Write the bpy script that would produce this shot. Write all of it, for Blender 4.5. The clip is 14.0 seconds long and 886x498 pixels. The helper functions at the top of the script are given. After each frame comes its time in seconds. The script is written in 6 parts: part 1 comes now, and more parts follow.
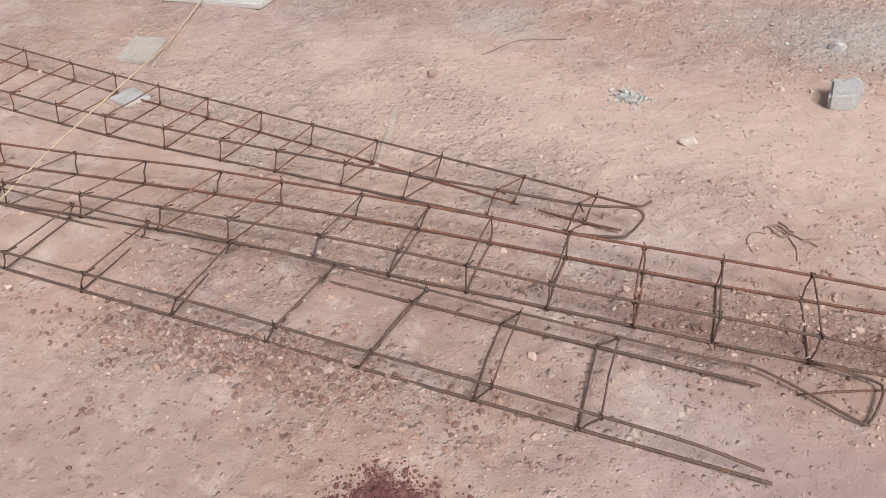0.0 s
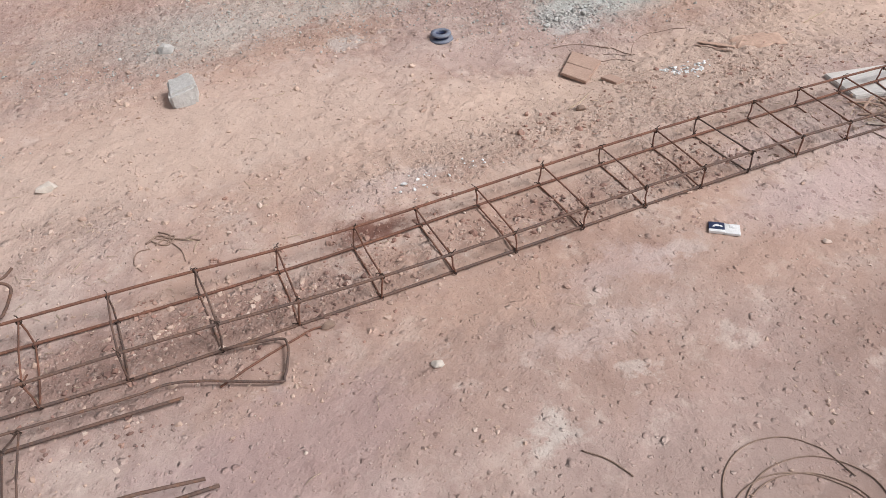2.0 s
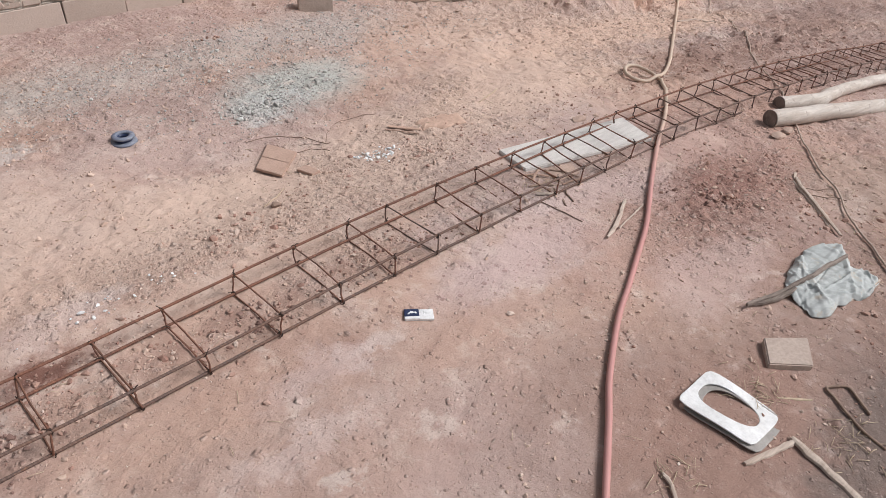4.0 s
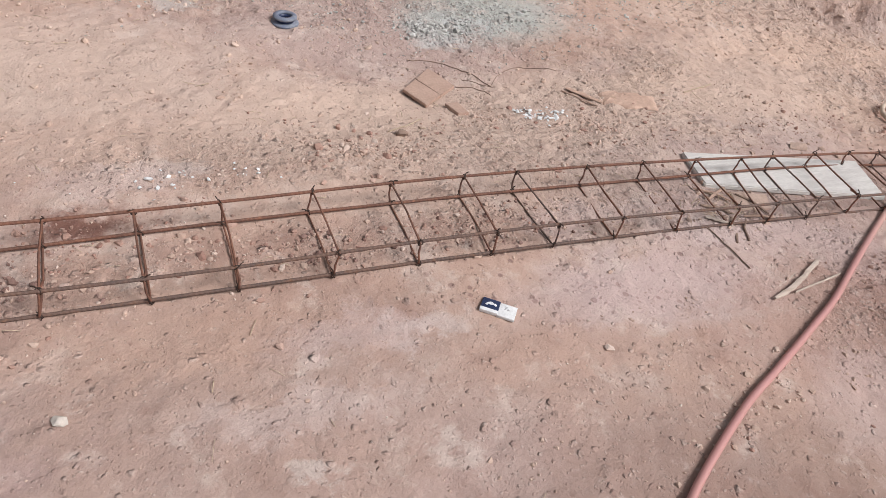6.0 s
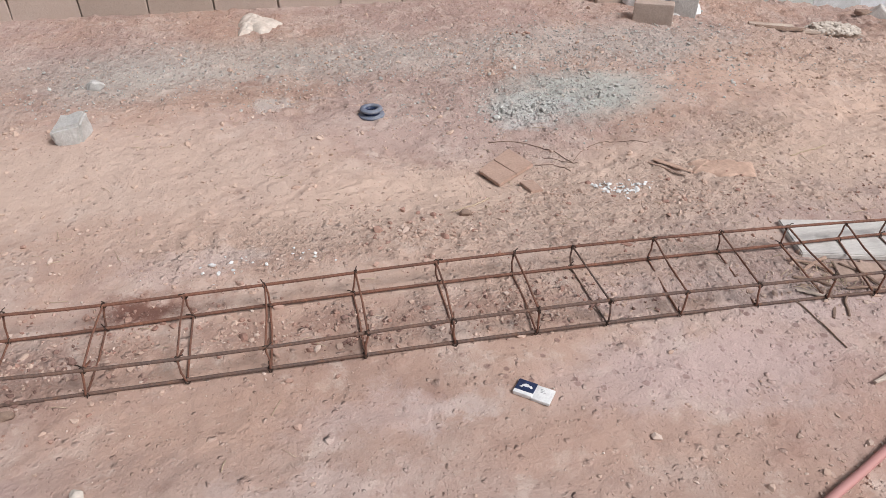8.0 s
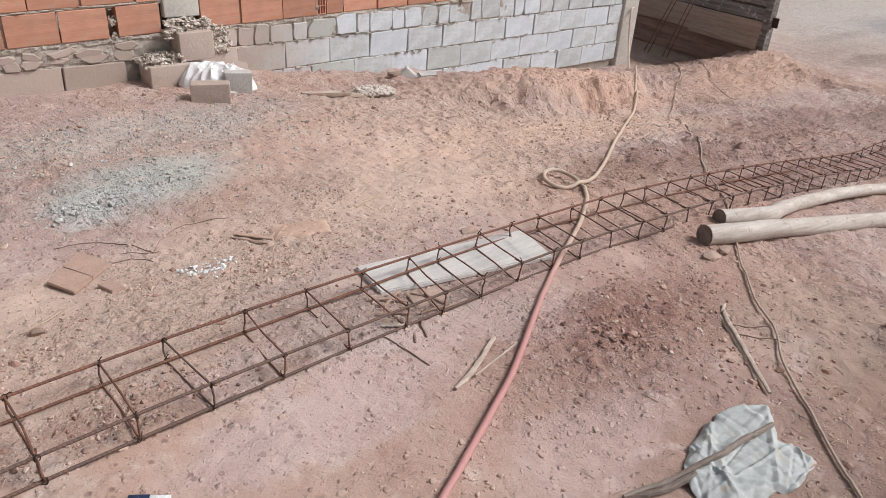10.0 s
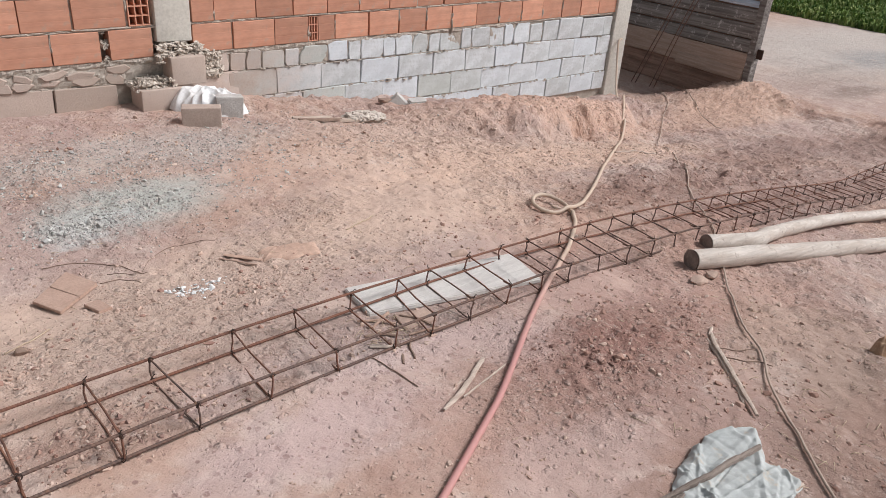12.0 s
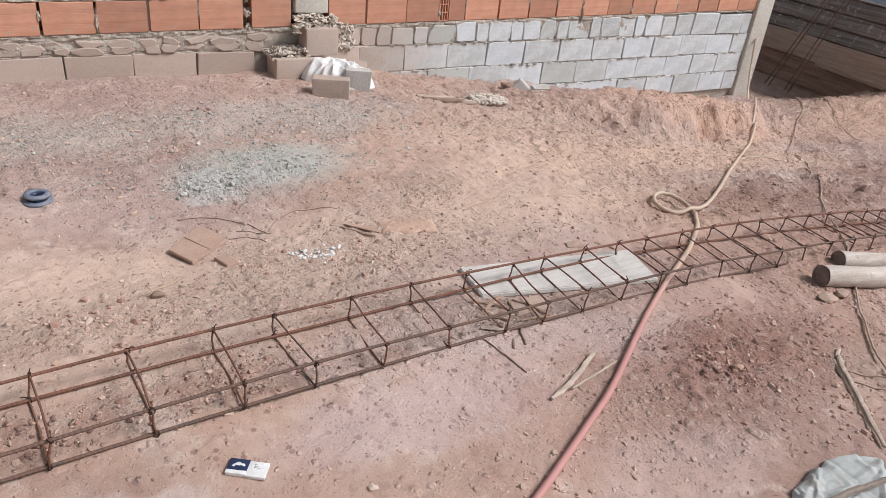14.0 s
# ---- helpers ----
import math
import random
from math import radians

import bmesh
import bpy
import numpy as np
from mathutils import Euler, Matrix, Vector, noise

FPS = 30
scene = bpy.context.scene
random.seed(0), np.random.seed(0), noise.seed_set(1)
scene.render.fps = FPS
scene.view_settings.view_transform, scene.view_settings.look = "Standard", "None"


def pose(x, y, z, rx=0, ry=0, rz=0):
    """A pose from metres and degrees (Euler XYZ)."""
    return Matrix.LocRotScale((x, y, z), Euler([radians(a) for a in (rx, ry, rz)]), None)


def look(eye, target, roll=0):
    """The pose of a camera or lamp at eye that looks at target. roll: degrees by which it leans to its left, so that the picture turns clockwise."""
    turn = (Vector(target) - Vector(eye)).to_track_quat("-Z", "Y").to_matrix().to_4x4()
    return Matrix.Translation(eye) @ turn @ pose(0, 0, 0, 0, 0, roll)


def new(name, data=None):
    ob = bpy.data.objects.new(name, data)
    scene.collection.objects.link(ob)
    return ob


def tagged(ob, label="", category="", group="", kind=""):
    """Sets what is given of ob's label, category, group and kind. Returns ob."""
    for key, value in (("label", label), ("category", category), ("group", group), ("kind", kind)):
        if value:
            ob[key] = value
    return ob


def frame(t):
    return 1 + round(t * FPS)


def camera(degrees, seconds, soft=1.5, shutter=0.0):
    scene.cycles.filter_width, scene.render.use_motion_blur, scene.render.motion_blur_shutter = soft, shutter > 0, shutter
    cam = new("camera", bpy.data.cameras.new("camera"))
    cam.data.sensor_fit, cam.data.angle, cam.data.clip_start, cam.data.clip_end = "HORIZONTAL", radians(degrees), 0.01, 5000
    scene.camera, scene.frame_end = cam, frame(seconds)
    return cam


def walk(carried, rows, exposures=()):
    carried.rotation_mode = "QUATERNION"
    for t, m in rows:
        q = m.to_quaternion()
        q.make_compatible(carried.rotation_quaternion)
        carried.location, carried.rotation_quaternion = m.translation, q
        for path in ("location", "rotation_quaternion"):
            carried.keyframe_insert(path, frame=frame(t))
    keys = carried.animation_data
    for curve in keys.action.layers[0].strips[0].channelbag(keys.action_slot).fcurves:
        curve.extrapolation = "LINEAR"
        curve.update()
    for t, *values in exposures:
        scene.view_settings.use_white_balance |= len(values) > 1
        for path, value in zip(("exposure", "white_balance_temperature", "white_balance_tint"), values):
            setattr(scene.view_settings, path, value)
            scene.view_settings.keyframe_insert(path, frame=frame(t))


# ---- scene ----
cam = camera(61.5, 14.0, soft=0.4)
PATH = [
    (0, (0.281, 0.807, 1.719), (-0.351, 2.229, 0.462), -5.8),
    (0.5, (0.37, 0.839, 1.689), (-0.111, 2.248, 0.353), -6.1),
    (1, (0.459, 0.865, 1.654), (0.14, 2.303, 0.301), -5.9),
    (1.5, (0.601, 0.884, 1.667), (0.699, 2.378, 0.341), -3.1),
    (2, (0.72, 0.867, 1.641), (1.28, 2.288, 0.349), -3.1),
    (2.5, (0.818, 0.854, 1.647), (1.61, 2.126, 0.322), -3.6),
    (3, (0.917, 0.84, 1.673), (1.971, 1.998, 0.428), 1.1),
    (3.2, (0.908, 0.883, 1.736), (2.071, 2.019, 0.572), 3.1),
    (5.3, (1.172, 0.793, 1.527), (2.143, 2.103, 0.369), 9.7),
    (5.5, (1.201, 0.892, 1.469), (2.166, 2.204, 0.307), 13.7),
    (6, (1.438, 1.052, 1.466), (2.161, 2.414, 0.192), 12.2),
    (6.5, (1.419, 1.039, 1.488), (2.024, 2.464, 0.222), 9.3),
    (7, (1.533, 1.008, 1.476), (1.795, 2.558, 0.239), 5.0),
    (7.5, (1.713, 1.002, 1.449), (1.971, 2.568, 0.232), 1.6),
    (8, (1.831, 0.978, 1.44), (2.135, 2.602, 0.313), 0.4),
    (8.5, (1.871, 0.952, 1.435), (2.423, 2.501, 0.296), 2.8),
    (9, (1.909, 0.923, 1.475), (2.726, 2.438, 0.456), 1.7),
    (9.2, (1.942, 0.901, 1.487), (2.892, 2.338, 0.471), 1.6),
    (11.3, (1.915, 0.903, 1.455), (3.211, 2.142, 0.5745), 4.5),
    (11.5, (1.922, 0.9, 1.46), (3.193, 2.162, 0.5735), 4.4),
    (12, (1.922, 0.887, 1.46), (3.173, 2.184, 0.5975), 4.7),
    (12.5, (1.906, 0.893, 1.466), (3.119, 2.227, 0.6045), 5.0),
    (13, (1.897, 0.894, 1.468), (3.059, 2.278, 0.6155), 4.9),
    (13.5, (1.892, 0.896, 1.457), (3.01, 2.309, 0.5915), 5.5),
    (14, (1.858, 0.928, 1.444), (2.894, 2.368, 0.5255), 6.7),
]
EXPOSURES = [(0, 0.07), (1.0, 0.1), (1.5, 0.05), (2.0, 0.01), (3.2, 0.0), (5.5, -0.05), (6.0, 0.0), (8.5, -0.05), (9.2, -0.04), (11.5, -0.01), (14, 0.0)]
walk(cam, [(t, look(eye, target, roll)) for t, eye, target, roll in PATH], EXPOSURES)

# ---- world and light: an overcast, slightly warm day ----
world = bpy.data.worlds.new("overcast_sky")
scene.world = world
world.use_nodes = True
wn, wl = world.node_tree.nodes, world.node_tree.links
sky = wn.new("ShaderNodeTexSky")
sky.sky_type = "NISHITA"
sky.sun_disc = False
sky.sun_elevation, sky.sun_rotation = radians(48), radians(133)
sky.dust_density = 4.0
soften = wn.new("ShaderNodeHueSaturation")
soften.inputs["Saturation"].default_value = 0.25
wl.new(sky.outputs["Color"], soften.inputs["Color"])
wl.new(soften.outputs["Color"], wn["Background"].inputs["Color"])
wn["Background"].inputs["Strength"].default_value = 0.083
sun = new("sun", bpy.data.lights.new("sun", "SUN"))
sun.data.energy, sun.data.angle, sun.data.color = 2.95, radians(20), (0.99, 0.95, 0.955)
sun.matrix_world = look((3.6, -3.4, 5.6), (0, 0, 0))


# ---- materials ----
class Nodes:
    """A small wrapper that builds one node material."""

    def __init__(self, name, rough=0.9, metal=0.0):
        self.mat = bpy.data.materials.new(name)
        self.mat.use_nodes = True
        self.t = self.mat.node_tree
        self.bsdf = self.t.nodes["Principled BSDF"]
        self.bsdf.inputs["Roughness"].default_value = rough
        self.bsdf.inputs["Metallic"].default_value = metal
        self.coord = self.t.nodes.new("ShaderNodeTexCoord").outputs["Object"]

    def add(self, kind, **values):
        node = self.t.nodes.new("ShaderNode" + kind)
        for key, value in values.items():
            node.inputs[key.replace("_", " ")].default_value = value
        return node

    def link(self, a, b):
        self.t.links.new(a, b)

    def world_place(self):
        self.coord = self.t.nodes.new("ShaderNodeNewGeometry").outputs["Position"]
        return self

    def noise(self, scale, detail=4.0, rough=0.6, distort=0.0, stretch=None):
        n = self.add("TexNoise", Scale=scale, Detail=detail, Roughness=rough, Distortion=distort)
        source = self.coord
        if stretch:
            m = self.add("Mapping")
            m.inputs["Scale"].default_value = stretch
            self.link(source, m.inputs["Vector"])
            source = m.outputs["Vector"]
        self.link(source, n.inputs["Vector"])
        return n.outputs["Fac"]

    def ramp(self, fac, low, high, a=0.0, b=1.0):
        n = self.add("MapRange")
        n.inputs["From Min"].default_value, n.inputs["From Max"].default_value = low, high
        n.inputs["To Min"].default_value, n.inputs["To Max"].default_value = a, b
        n.interpolation_type = "SMOOTHSTEP"
        self.link(fac, n.inputs["Value"])
        return n.outputs["Result"]

    def math(self, op, a, b=0.0):
        n = self.add("Math")
        n.operation = op
        for socket, value in zip(n.inputs, (a, b)):
            if isinstance(value, (int, float)):
                socket.default_value = value
            else:
                self.link(value, socket)
        return n.outputs[0]

    def mix(self, fac, a, b, blend="MIX"):
        n = self.t.nodes.new("ShaderNodeMix")
        n.data_type, n.blend_type = "RGBA", blend
        for socket, value in zip((n.inputs[0], n.inputs[6], n.inputs[7]), (fac, a, b)):
            if isinstance(value, (int, float)):
                socket.default_value = value
            elif isinstance(value, tuple):
                socket.default_value = (*value, 1)
            else:
                self.link(value, socket)
        return n.outputs[2]

    def per_piece(self):
        return self.t.nodes.new("ShaderNodeObjectInfo").outputs["Random"]

    def per_island(self):
        return self.t.nodes.new("ShaderNodeNewGeometry").outputs["Random Per Island"]

    def bump(self, height, strength=0.5, distance=0.01):
        n = self.add("Bump", Strength=strength, Distance=distance)
        self.link(height, n.inputs["Height"])
        self.link(n.outputs["Normal"], self.bsdf.inputs["Normal"])

    def done(self, colour):
        if isinstance(colour, tuple):
            self.bsdf.inputs["Base Color"].default_value = (*colour, 1)
        else:
            self.link(colour, self.bsdf.inputs["Base Color"])
        return self.mat


def simple(name, a, b, scale, rough=0.85, metal=0.0, bump=0.3, grain=60.0, stretch=None, vary=0.0, third=None, depth=0.004):
    """Two colours mixed by a broad noise, a fine grain over them, some spread from piece to piece."""
    n = Nodes(name, rough, metal)
    broad = n.ramp(n.noise(scale, 5, 0.65, 0.3, stretch), 0.35, 0.68)
    colour = n.mix(broad, a, b)
    fine = n.noise(grain, 6, 0.7, 0.0, stretch)
    if third:
        colour = n.mix(n.ramp(n.noise(scale * 3.1, 4, 0.7), 0.55, 0.7), colour, third)
    colour = n.mix(n.ramp(fine, 0.3, 0.75, 0.0, 0.55), colour, tuple(c * 0.55 for c in a))
    if vary:
        shade = n.math("ADD", n.math("MULTIPLY", n.per_piece(), vary), 1 - vary / 2)
        v = n.add("HueSaturation")
        n.link(shade, v.inputs["Value"])
        n.link(colour, v.inputs["Color"])
        colour = v.outputs["Color"]
    n.bump(fine, bump, depth)
    return n.done(colour)


def earth_material():
    n = Nodes("red_earth", 0.95)
    big = n.noise(0.55, 6, 0.65, 0.2)
    mid = n.noise(2.6, 7, 0.7, 0.1)
    fine = n.noise(22.0, 8, 0.72)
    grit = n.noise(130.0, 5, 0.75)
    colour = n.mix(n.ramp(big, 0.42, 0.58), EARTH_ORANGE, EARTH_PINK)
    colour = n.mix(n.ramp(mid, 0.45, 0.72, 0, 0.75), colour, EARTH_PALE)
    colour = n.mix(n.ramp(n.noise(1.3, 7, 0.72, 0.25), 0.52, 0.74, 0, 0.6), colour, EARTH_RED)
    warp = n.noise(3.2, 5, 0.7)
    warp2 = n.noise(9.0, 5, 0.7)
    sep = n.add("SeparateXYZ")
    n.link(n.coord, sep.inputs["Vector"])
    sx = n.math("ADD", sep.outputs["X"], n.math("MULTIPLY", n.math("SUBTRACT", warp, 0.5), 0.55))
    sy = n.math("ADD", sep.outputs["Y"], n.math("MULTIPLY", n.math("SUBTRACT", warp2, 0.5), 0.35))
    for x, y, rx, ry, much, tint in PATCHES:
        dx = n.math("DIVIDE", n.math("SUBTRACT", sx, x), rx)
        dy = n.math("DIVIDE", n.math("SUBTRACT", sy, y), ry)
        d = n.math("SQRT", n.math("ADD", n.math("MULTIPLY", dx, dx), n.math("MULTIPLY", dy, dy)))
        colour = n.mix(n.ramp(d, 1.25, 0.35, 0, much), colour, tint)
    drip = n.add("TexVoronoi", Scale=17.0)
    drip.voronoi_dimensions = "2D"
    n.link(n.coord, drip.inputs["Vector"])
    dx = n.math("DIVIDE", n.math("SUBTRACT", sx, 2.8), 0.8)
    dy = n.math("DIVIDE", n.math("SUBTRACT", sy, 2.5), 0.36)
    near = n.ramp(n.math("ADD", n.math("MULTIPLY", dx, dx), n.math("MULTIPLY", dy, dy)), 1.0, 0.3)
    lot = n.add("SeparateColor")
    n.link(drip.outputs["Color"], lot.inputs["Color"])
    size = n.math("MULTIPLY", lot.outputs[0], 0.17)
    off = n.math("ADD", drip.outputs["Distance"], n.math("MULTIPLY", n.math("SUBTRACT", n.noise(45.0, 3), 0.5), 0.16))
    spot = n.math("MULTIPLY", n.ramp(n.math("SUBTRACT", off, size), 0.05, -0.03, 0, 0.75), near)
    colour = n.mix(spot, colour, (0.22, 0.13, 0.115))
    worn = n.t.nodes.new("ShaderNodeAttribute")
    worn.attribute_name = "looseness"
    loose = n.ramp(n.math("ADD", worn.outputs["Fac"], n.math("MULTIPLY", n.math("SUBTRACT", n.noise(4.0, 6, 0.7, 0.4), 0.5), 0.7)), 0.15, 0.75)
    mottle = n.noise(7.0, 7, 0.68, 0.1)
    colour = n.mix(n.ramp(mottle, 0.54, 0.70, 0, 0.45), colour, EARTH_RED)
    colour = n.mix(n.ramp(mottle, 0.46, 0.32, 0, 0.6), colour, EARTH_PALE)
    # powdery chalk and lime spilled in soft clouds
    colour = n.mix(n.ramp(n.noise(1.9, 6, 0.7, 0.15), 0.60, 0.76, 0, 0.6), colour, (0.66, 0.57, 0.53))
    for x, y, rx, ry, much, tint in OVER_PATCHES:
        dx = n.math("DIVIDE", n.math("SUBTRACT", sx, x), rx)
        dy = n.math("DIVIDE", n.math("SUBTRACT", sy, y), ry)
        d = n.math("SQRT", n.math("ADD", n.math("MULTIPLY", dx, dx), n.math("MULTIPLY", dy, dy)))
        d = n.math("ADD", d, n.math("MULTIPLY", n.math("SUBTRACT", n.noise(5.0, 6, 0.7), 0.5), 1.1))
        colour = n.mix(n.ramp(d, 1.2, 0.5, 0, much), colour, tint)
    texture = n.math("ADD", n.math("MULTIPLY", loose, 0.65), 0.35)
    colour = n.mix(n.math("MULTIPLY", n.ramp(fine, 0.54, 0.72, 0, 0.5), texture), colour, EARTH_RED)
    colour = n.mix(n.math("MULTIPLY", n.ramp(fine, 0.46, 0.30, 0, 0.45), texture), colour, EARTH_PALE)
    colour = n.mix(n.ramp(grit, 0.6, 0.74, 0, 0.14), colour, (0.24, 0.145, 0.115))
    colour = n.mix(n.ramp(grit, 0.42, 0.28, 0, 0.3), colour, (0.66, 0.56, 0.50))
    h = n.math("MULTIPLY", n.math("ADD", fine, n.math("MULTIPLY", grit, 0.16)), texture)
    h = n.math("ADD", h, n.math("MULTIPLY", mottle, 0.35))
    # crumbs half bedded in the surface, lying in drifts
    drift = n.math("ADD", n.math("MULTIPLY", n.math("SUBTRACT", n.noise(5.4, 5, 0.65, 0.3), 0.5), 0.8), n.math("MULTIPLY", loose, 0.42))
    bent = n.add("TexNoise", Scale=38.0, Detail=3.0)
    n.link(n.coord, bent.inputs["Vector"])
    bend = n.add("VectorMath")
    bend.operation = "MULTIPLY_ADD"
    bend.inputs[1].default_value = (0.022, 0.022, 0.0)
    n.link(bent.outputs["Color"], bend.inputs[0])
    n.link(n.coord, bend.inputs[2])
    for scale, much, share in ((20.0, 0.42, 0.95), (39.0, 0.26, 0.84), (80.0, 0.09, 0.72)):
        cells = n.add("TexVoronoi", Scale=scale)
        cells.voronoi_dimensions = "2D"
        n.link(bend.outputs["Vector"], cells.inputs["Vector"])
        lots = n.add("SeparateColor")
        n.link(cells.outputs["Color"], lots.inputs["Color"])
        kept = n.ramp(n.math("ADD", lots.outputs[0], drift), share, share + 0.12)
        radius = n.math("ADD", n.math("MULTIPLY", lots.outputs[1], 0.22), 0.16)
        dome = n.math("MULTIPLY", n.ramp(n.math("DIVIDE", cells.outputs["Distance"], radius), 1.25, 0.3), kept)
        h = n.math("ADD", h, n.math("MULTIPLY", dome, much))
        tone = n.mix(n.ramp(lots.outputs[2], 0.2, 0.9), EARTH_RED, EARTH_PALE)
        colour = n.mix(n.math("MULTIPLY", dome, 0.32), colour, tone)
    # trodden crust: faint scuffs
    scuff = n.ramp(n.noise(2.1, 5, 0.65, 0.5), 0.45, 0.65, 0.1, 1.0)
    h = n.math("ADD", h, n.math("MULTIPLY", n.math("MULTIPLY", n.noise(11.0, 4, 0.6, 1.2), scuff), 0.4))
    n.bump(h, 0.95, 0.022)
    return n.done(colour)


EARTH_ORANGE, EARTH_PINK = (0.48, 0.33, 0.265), (0.445, 0.33, 0.295)
EARTH_PALE, EARTH_RED = (0.63, 0.52, 0.465), (0.28, 0.165, 0.135)
GREY_GRIT, MAUVE, WET_RED = (0.50, 0.485, 0.45), (0.50, 0.375, 0.355), (0.17, 0.055, 0.045)
# stains, spills and darker or paler ground: centre, half sizes, strength, colour
PATCHES = [
    (3.15, 4.32, 0.52, 0.30, 0.95, (0.46, 0.475, 0.445)), (2.86, 4.2, 0.24, 0.14, 0.7, (0.56, 0.58, 0.575)),
    (1.6, 5.0, 1.5, 0.38, 0.6, GREY_GRIT), (3.6, 5.0, 0.9, 0.4, 0.45, GREY_GRIT), (0.9, 4.75, 0.4, 0.3, 0.5, GREY_GRIT), (-0.9, 4.8, 0.35, 0.25, 0.5, GREY_GRIT),
    # (0.3, 2.66) and (1.9, 2.7): darker bands along the main cage
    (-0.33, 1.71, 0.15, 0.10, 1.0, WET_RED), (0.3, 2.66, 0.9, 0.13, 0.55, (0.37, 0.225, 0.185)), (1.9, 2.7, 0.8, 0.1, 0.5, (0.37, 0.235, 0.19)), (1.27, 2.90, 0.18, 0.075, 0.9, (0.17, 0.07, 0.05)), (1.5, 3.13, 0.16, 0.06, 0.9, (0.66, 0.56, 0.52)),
    (1.35, 3.1, 0.3, 0.1, 0.7, (0.55, 0.42, 0.38)), (2.85, 2.33, 0.5, 0.2, 0.75, (0.56, 0.44, 0.42)), (3.3, 2.55, 0.35, 0.1, 0.7, (0.60, 0.48, 0.46)), (1.9, 1.9, 0.7, 0.3, 0.4, MAUVE),
    (0.58, 1.98, 0.5, 0.28, 0.6, (0.47, 0.35, 0.335)), (3.55, 2.45, 0.25, 0.15, 0.6, (0.46, 0.33, 0.3)), (4.15, 2.12, 0.7, 0.32, 0.7, (0.32, 0.175, 0.145)), (3.75, 2.35, 0.22, 0.2, 0.7, (0.60, 0.46, 0.43)),
    (5.6, 3.2, 1.3, 0.25, 0.5, (0.27, 0.155, 0.12)), (7.6, 3.0, 1.8, 0.45, 0.5, (0.27, 0.16, 0.13)), (4.4, 1.15, 0.8, 0.45, 0.85, (0.235, 0.15, 0.125)), (1.85, 2.42, 0.4, 0.18, 0.5, (0.32, 0.205, 0.17)), (10.9, 4.4, 0.5, 0.3, 0.5, (0.3, 0.18, 0.14)),
    # (11.2, 3.3), (10.75, 4.1): churned lip of the yard, its shadow coloured in
    (6.9, 4.2, 1.4, 0.36, 0.9, (0.62, 0.455, 0.365)), (10.1, 4.8, 1.1, 0.6, 0.8, (0.54, 0.38, 0.30)), (5.0, 4.35, 1.2, 0.6, 0.85, (0.61, 0.45, 0.365)), (13.5, 5.2, 1.4, 0.4, 0.6, (0.37, 0.25, 0.2)), (18.0, 6.0, 6.0, 3.4, 0.9, (0.54, 0.50, 0.465)), (17.0, 5.4, 1.6, 0.9, 0.8, (0.33, 0.33, 0.335)), (12.9, 4.5, 0.9, 0.28, 0.75, (0.27, 0.21, 0.18)), (14.6, 5.6, 1.3, 0.2, 0.55, (0.34, 0.29, 0.26)), (11.2, 3.3, 0.4, 0.5, 0.8, (0.24, 0.14, 0.11)), (10.75, 4.1, 0.22, 0.35, 0.8, (0.26, 0.155, 0.12)), (4.6, 1.4, 0.9, 0.45, 0.4, (0.30, 0.19, 0.15)), (-1.0, 2.45, 1.2, 0.2, 0.35, EARTH_RED),
    (-1.2, 3.8, 2.2, 0.9, 0.75, (0.56, 0.42, 0.355)), (2.6, 3.45, 1.1, 0.4, 0.75, (0.58, 0.44, 0.37)), (7.1, 4.72, 0.35, 0.09, 0.6, (0.30, 0.19, 0.14)), (1.0, 3.9, 1.0, 0.5, 0.6, (0.55, 0.41, 0.345)),
    # (10.2, 5.6): dark red rubble, with the hollow's shade in its colour
    (2.9, 1.15, 1.1, 0.55, 0.8, (0.24, 0.16, 0.135)), (3.2, 0.95, 0.8, 0.32, 0.8, (0.19, 0.13, 0.11)), (1.3, 1.35, 2.4, 0.5, 0.75, (0.33, 0.23, 0.195)), (-1.2, 1.5, 0.8, 0.35, 0.5, (0.40, 0.29, 0.25)), (1.7, 2.12, 1.0, 0.28, 0.65, (0.40, 0.28, 0.235)), (2.5, 1.7, 0.6, 0.28, 0.75, (0.33, 0.225, 0.19)), (0.95, 2.1, 0.4, 0.2, 0.5, (0.38, 0.265, 0.22)), (10.2, 5.6, 0.6, 0.5, 0.8, (0.2, 0.105, 0.085)), (1.72, 1.94, 0.07, 0.05, 0.9, (0.70, 0.63, 0.59)), (1.41, 1.84, 0.12, 0.06, 0.7, (0.64, 0.58, 0.53)), (2.05, 1.93, 0.10, 0.06, 0.7, (0.63, 0.53, 0.48)), (2.1, 2.32, 0.14, 0.06, 0.6, (0.58, 0.49, 0.46)), (3.7, 1.75, 0.6, 0.4, 0.45, (0.28, 0.17, 0.14)),
]
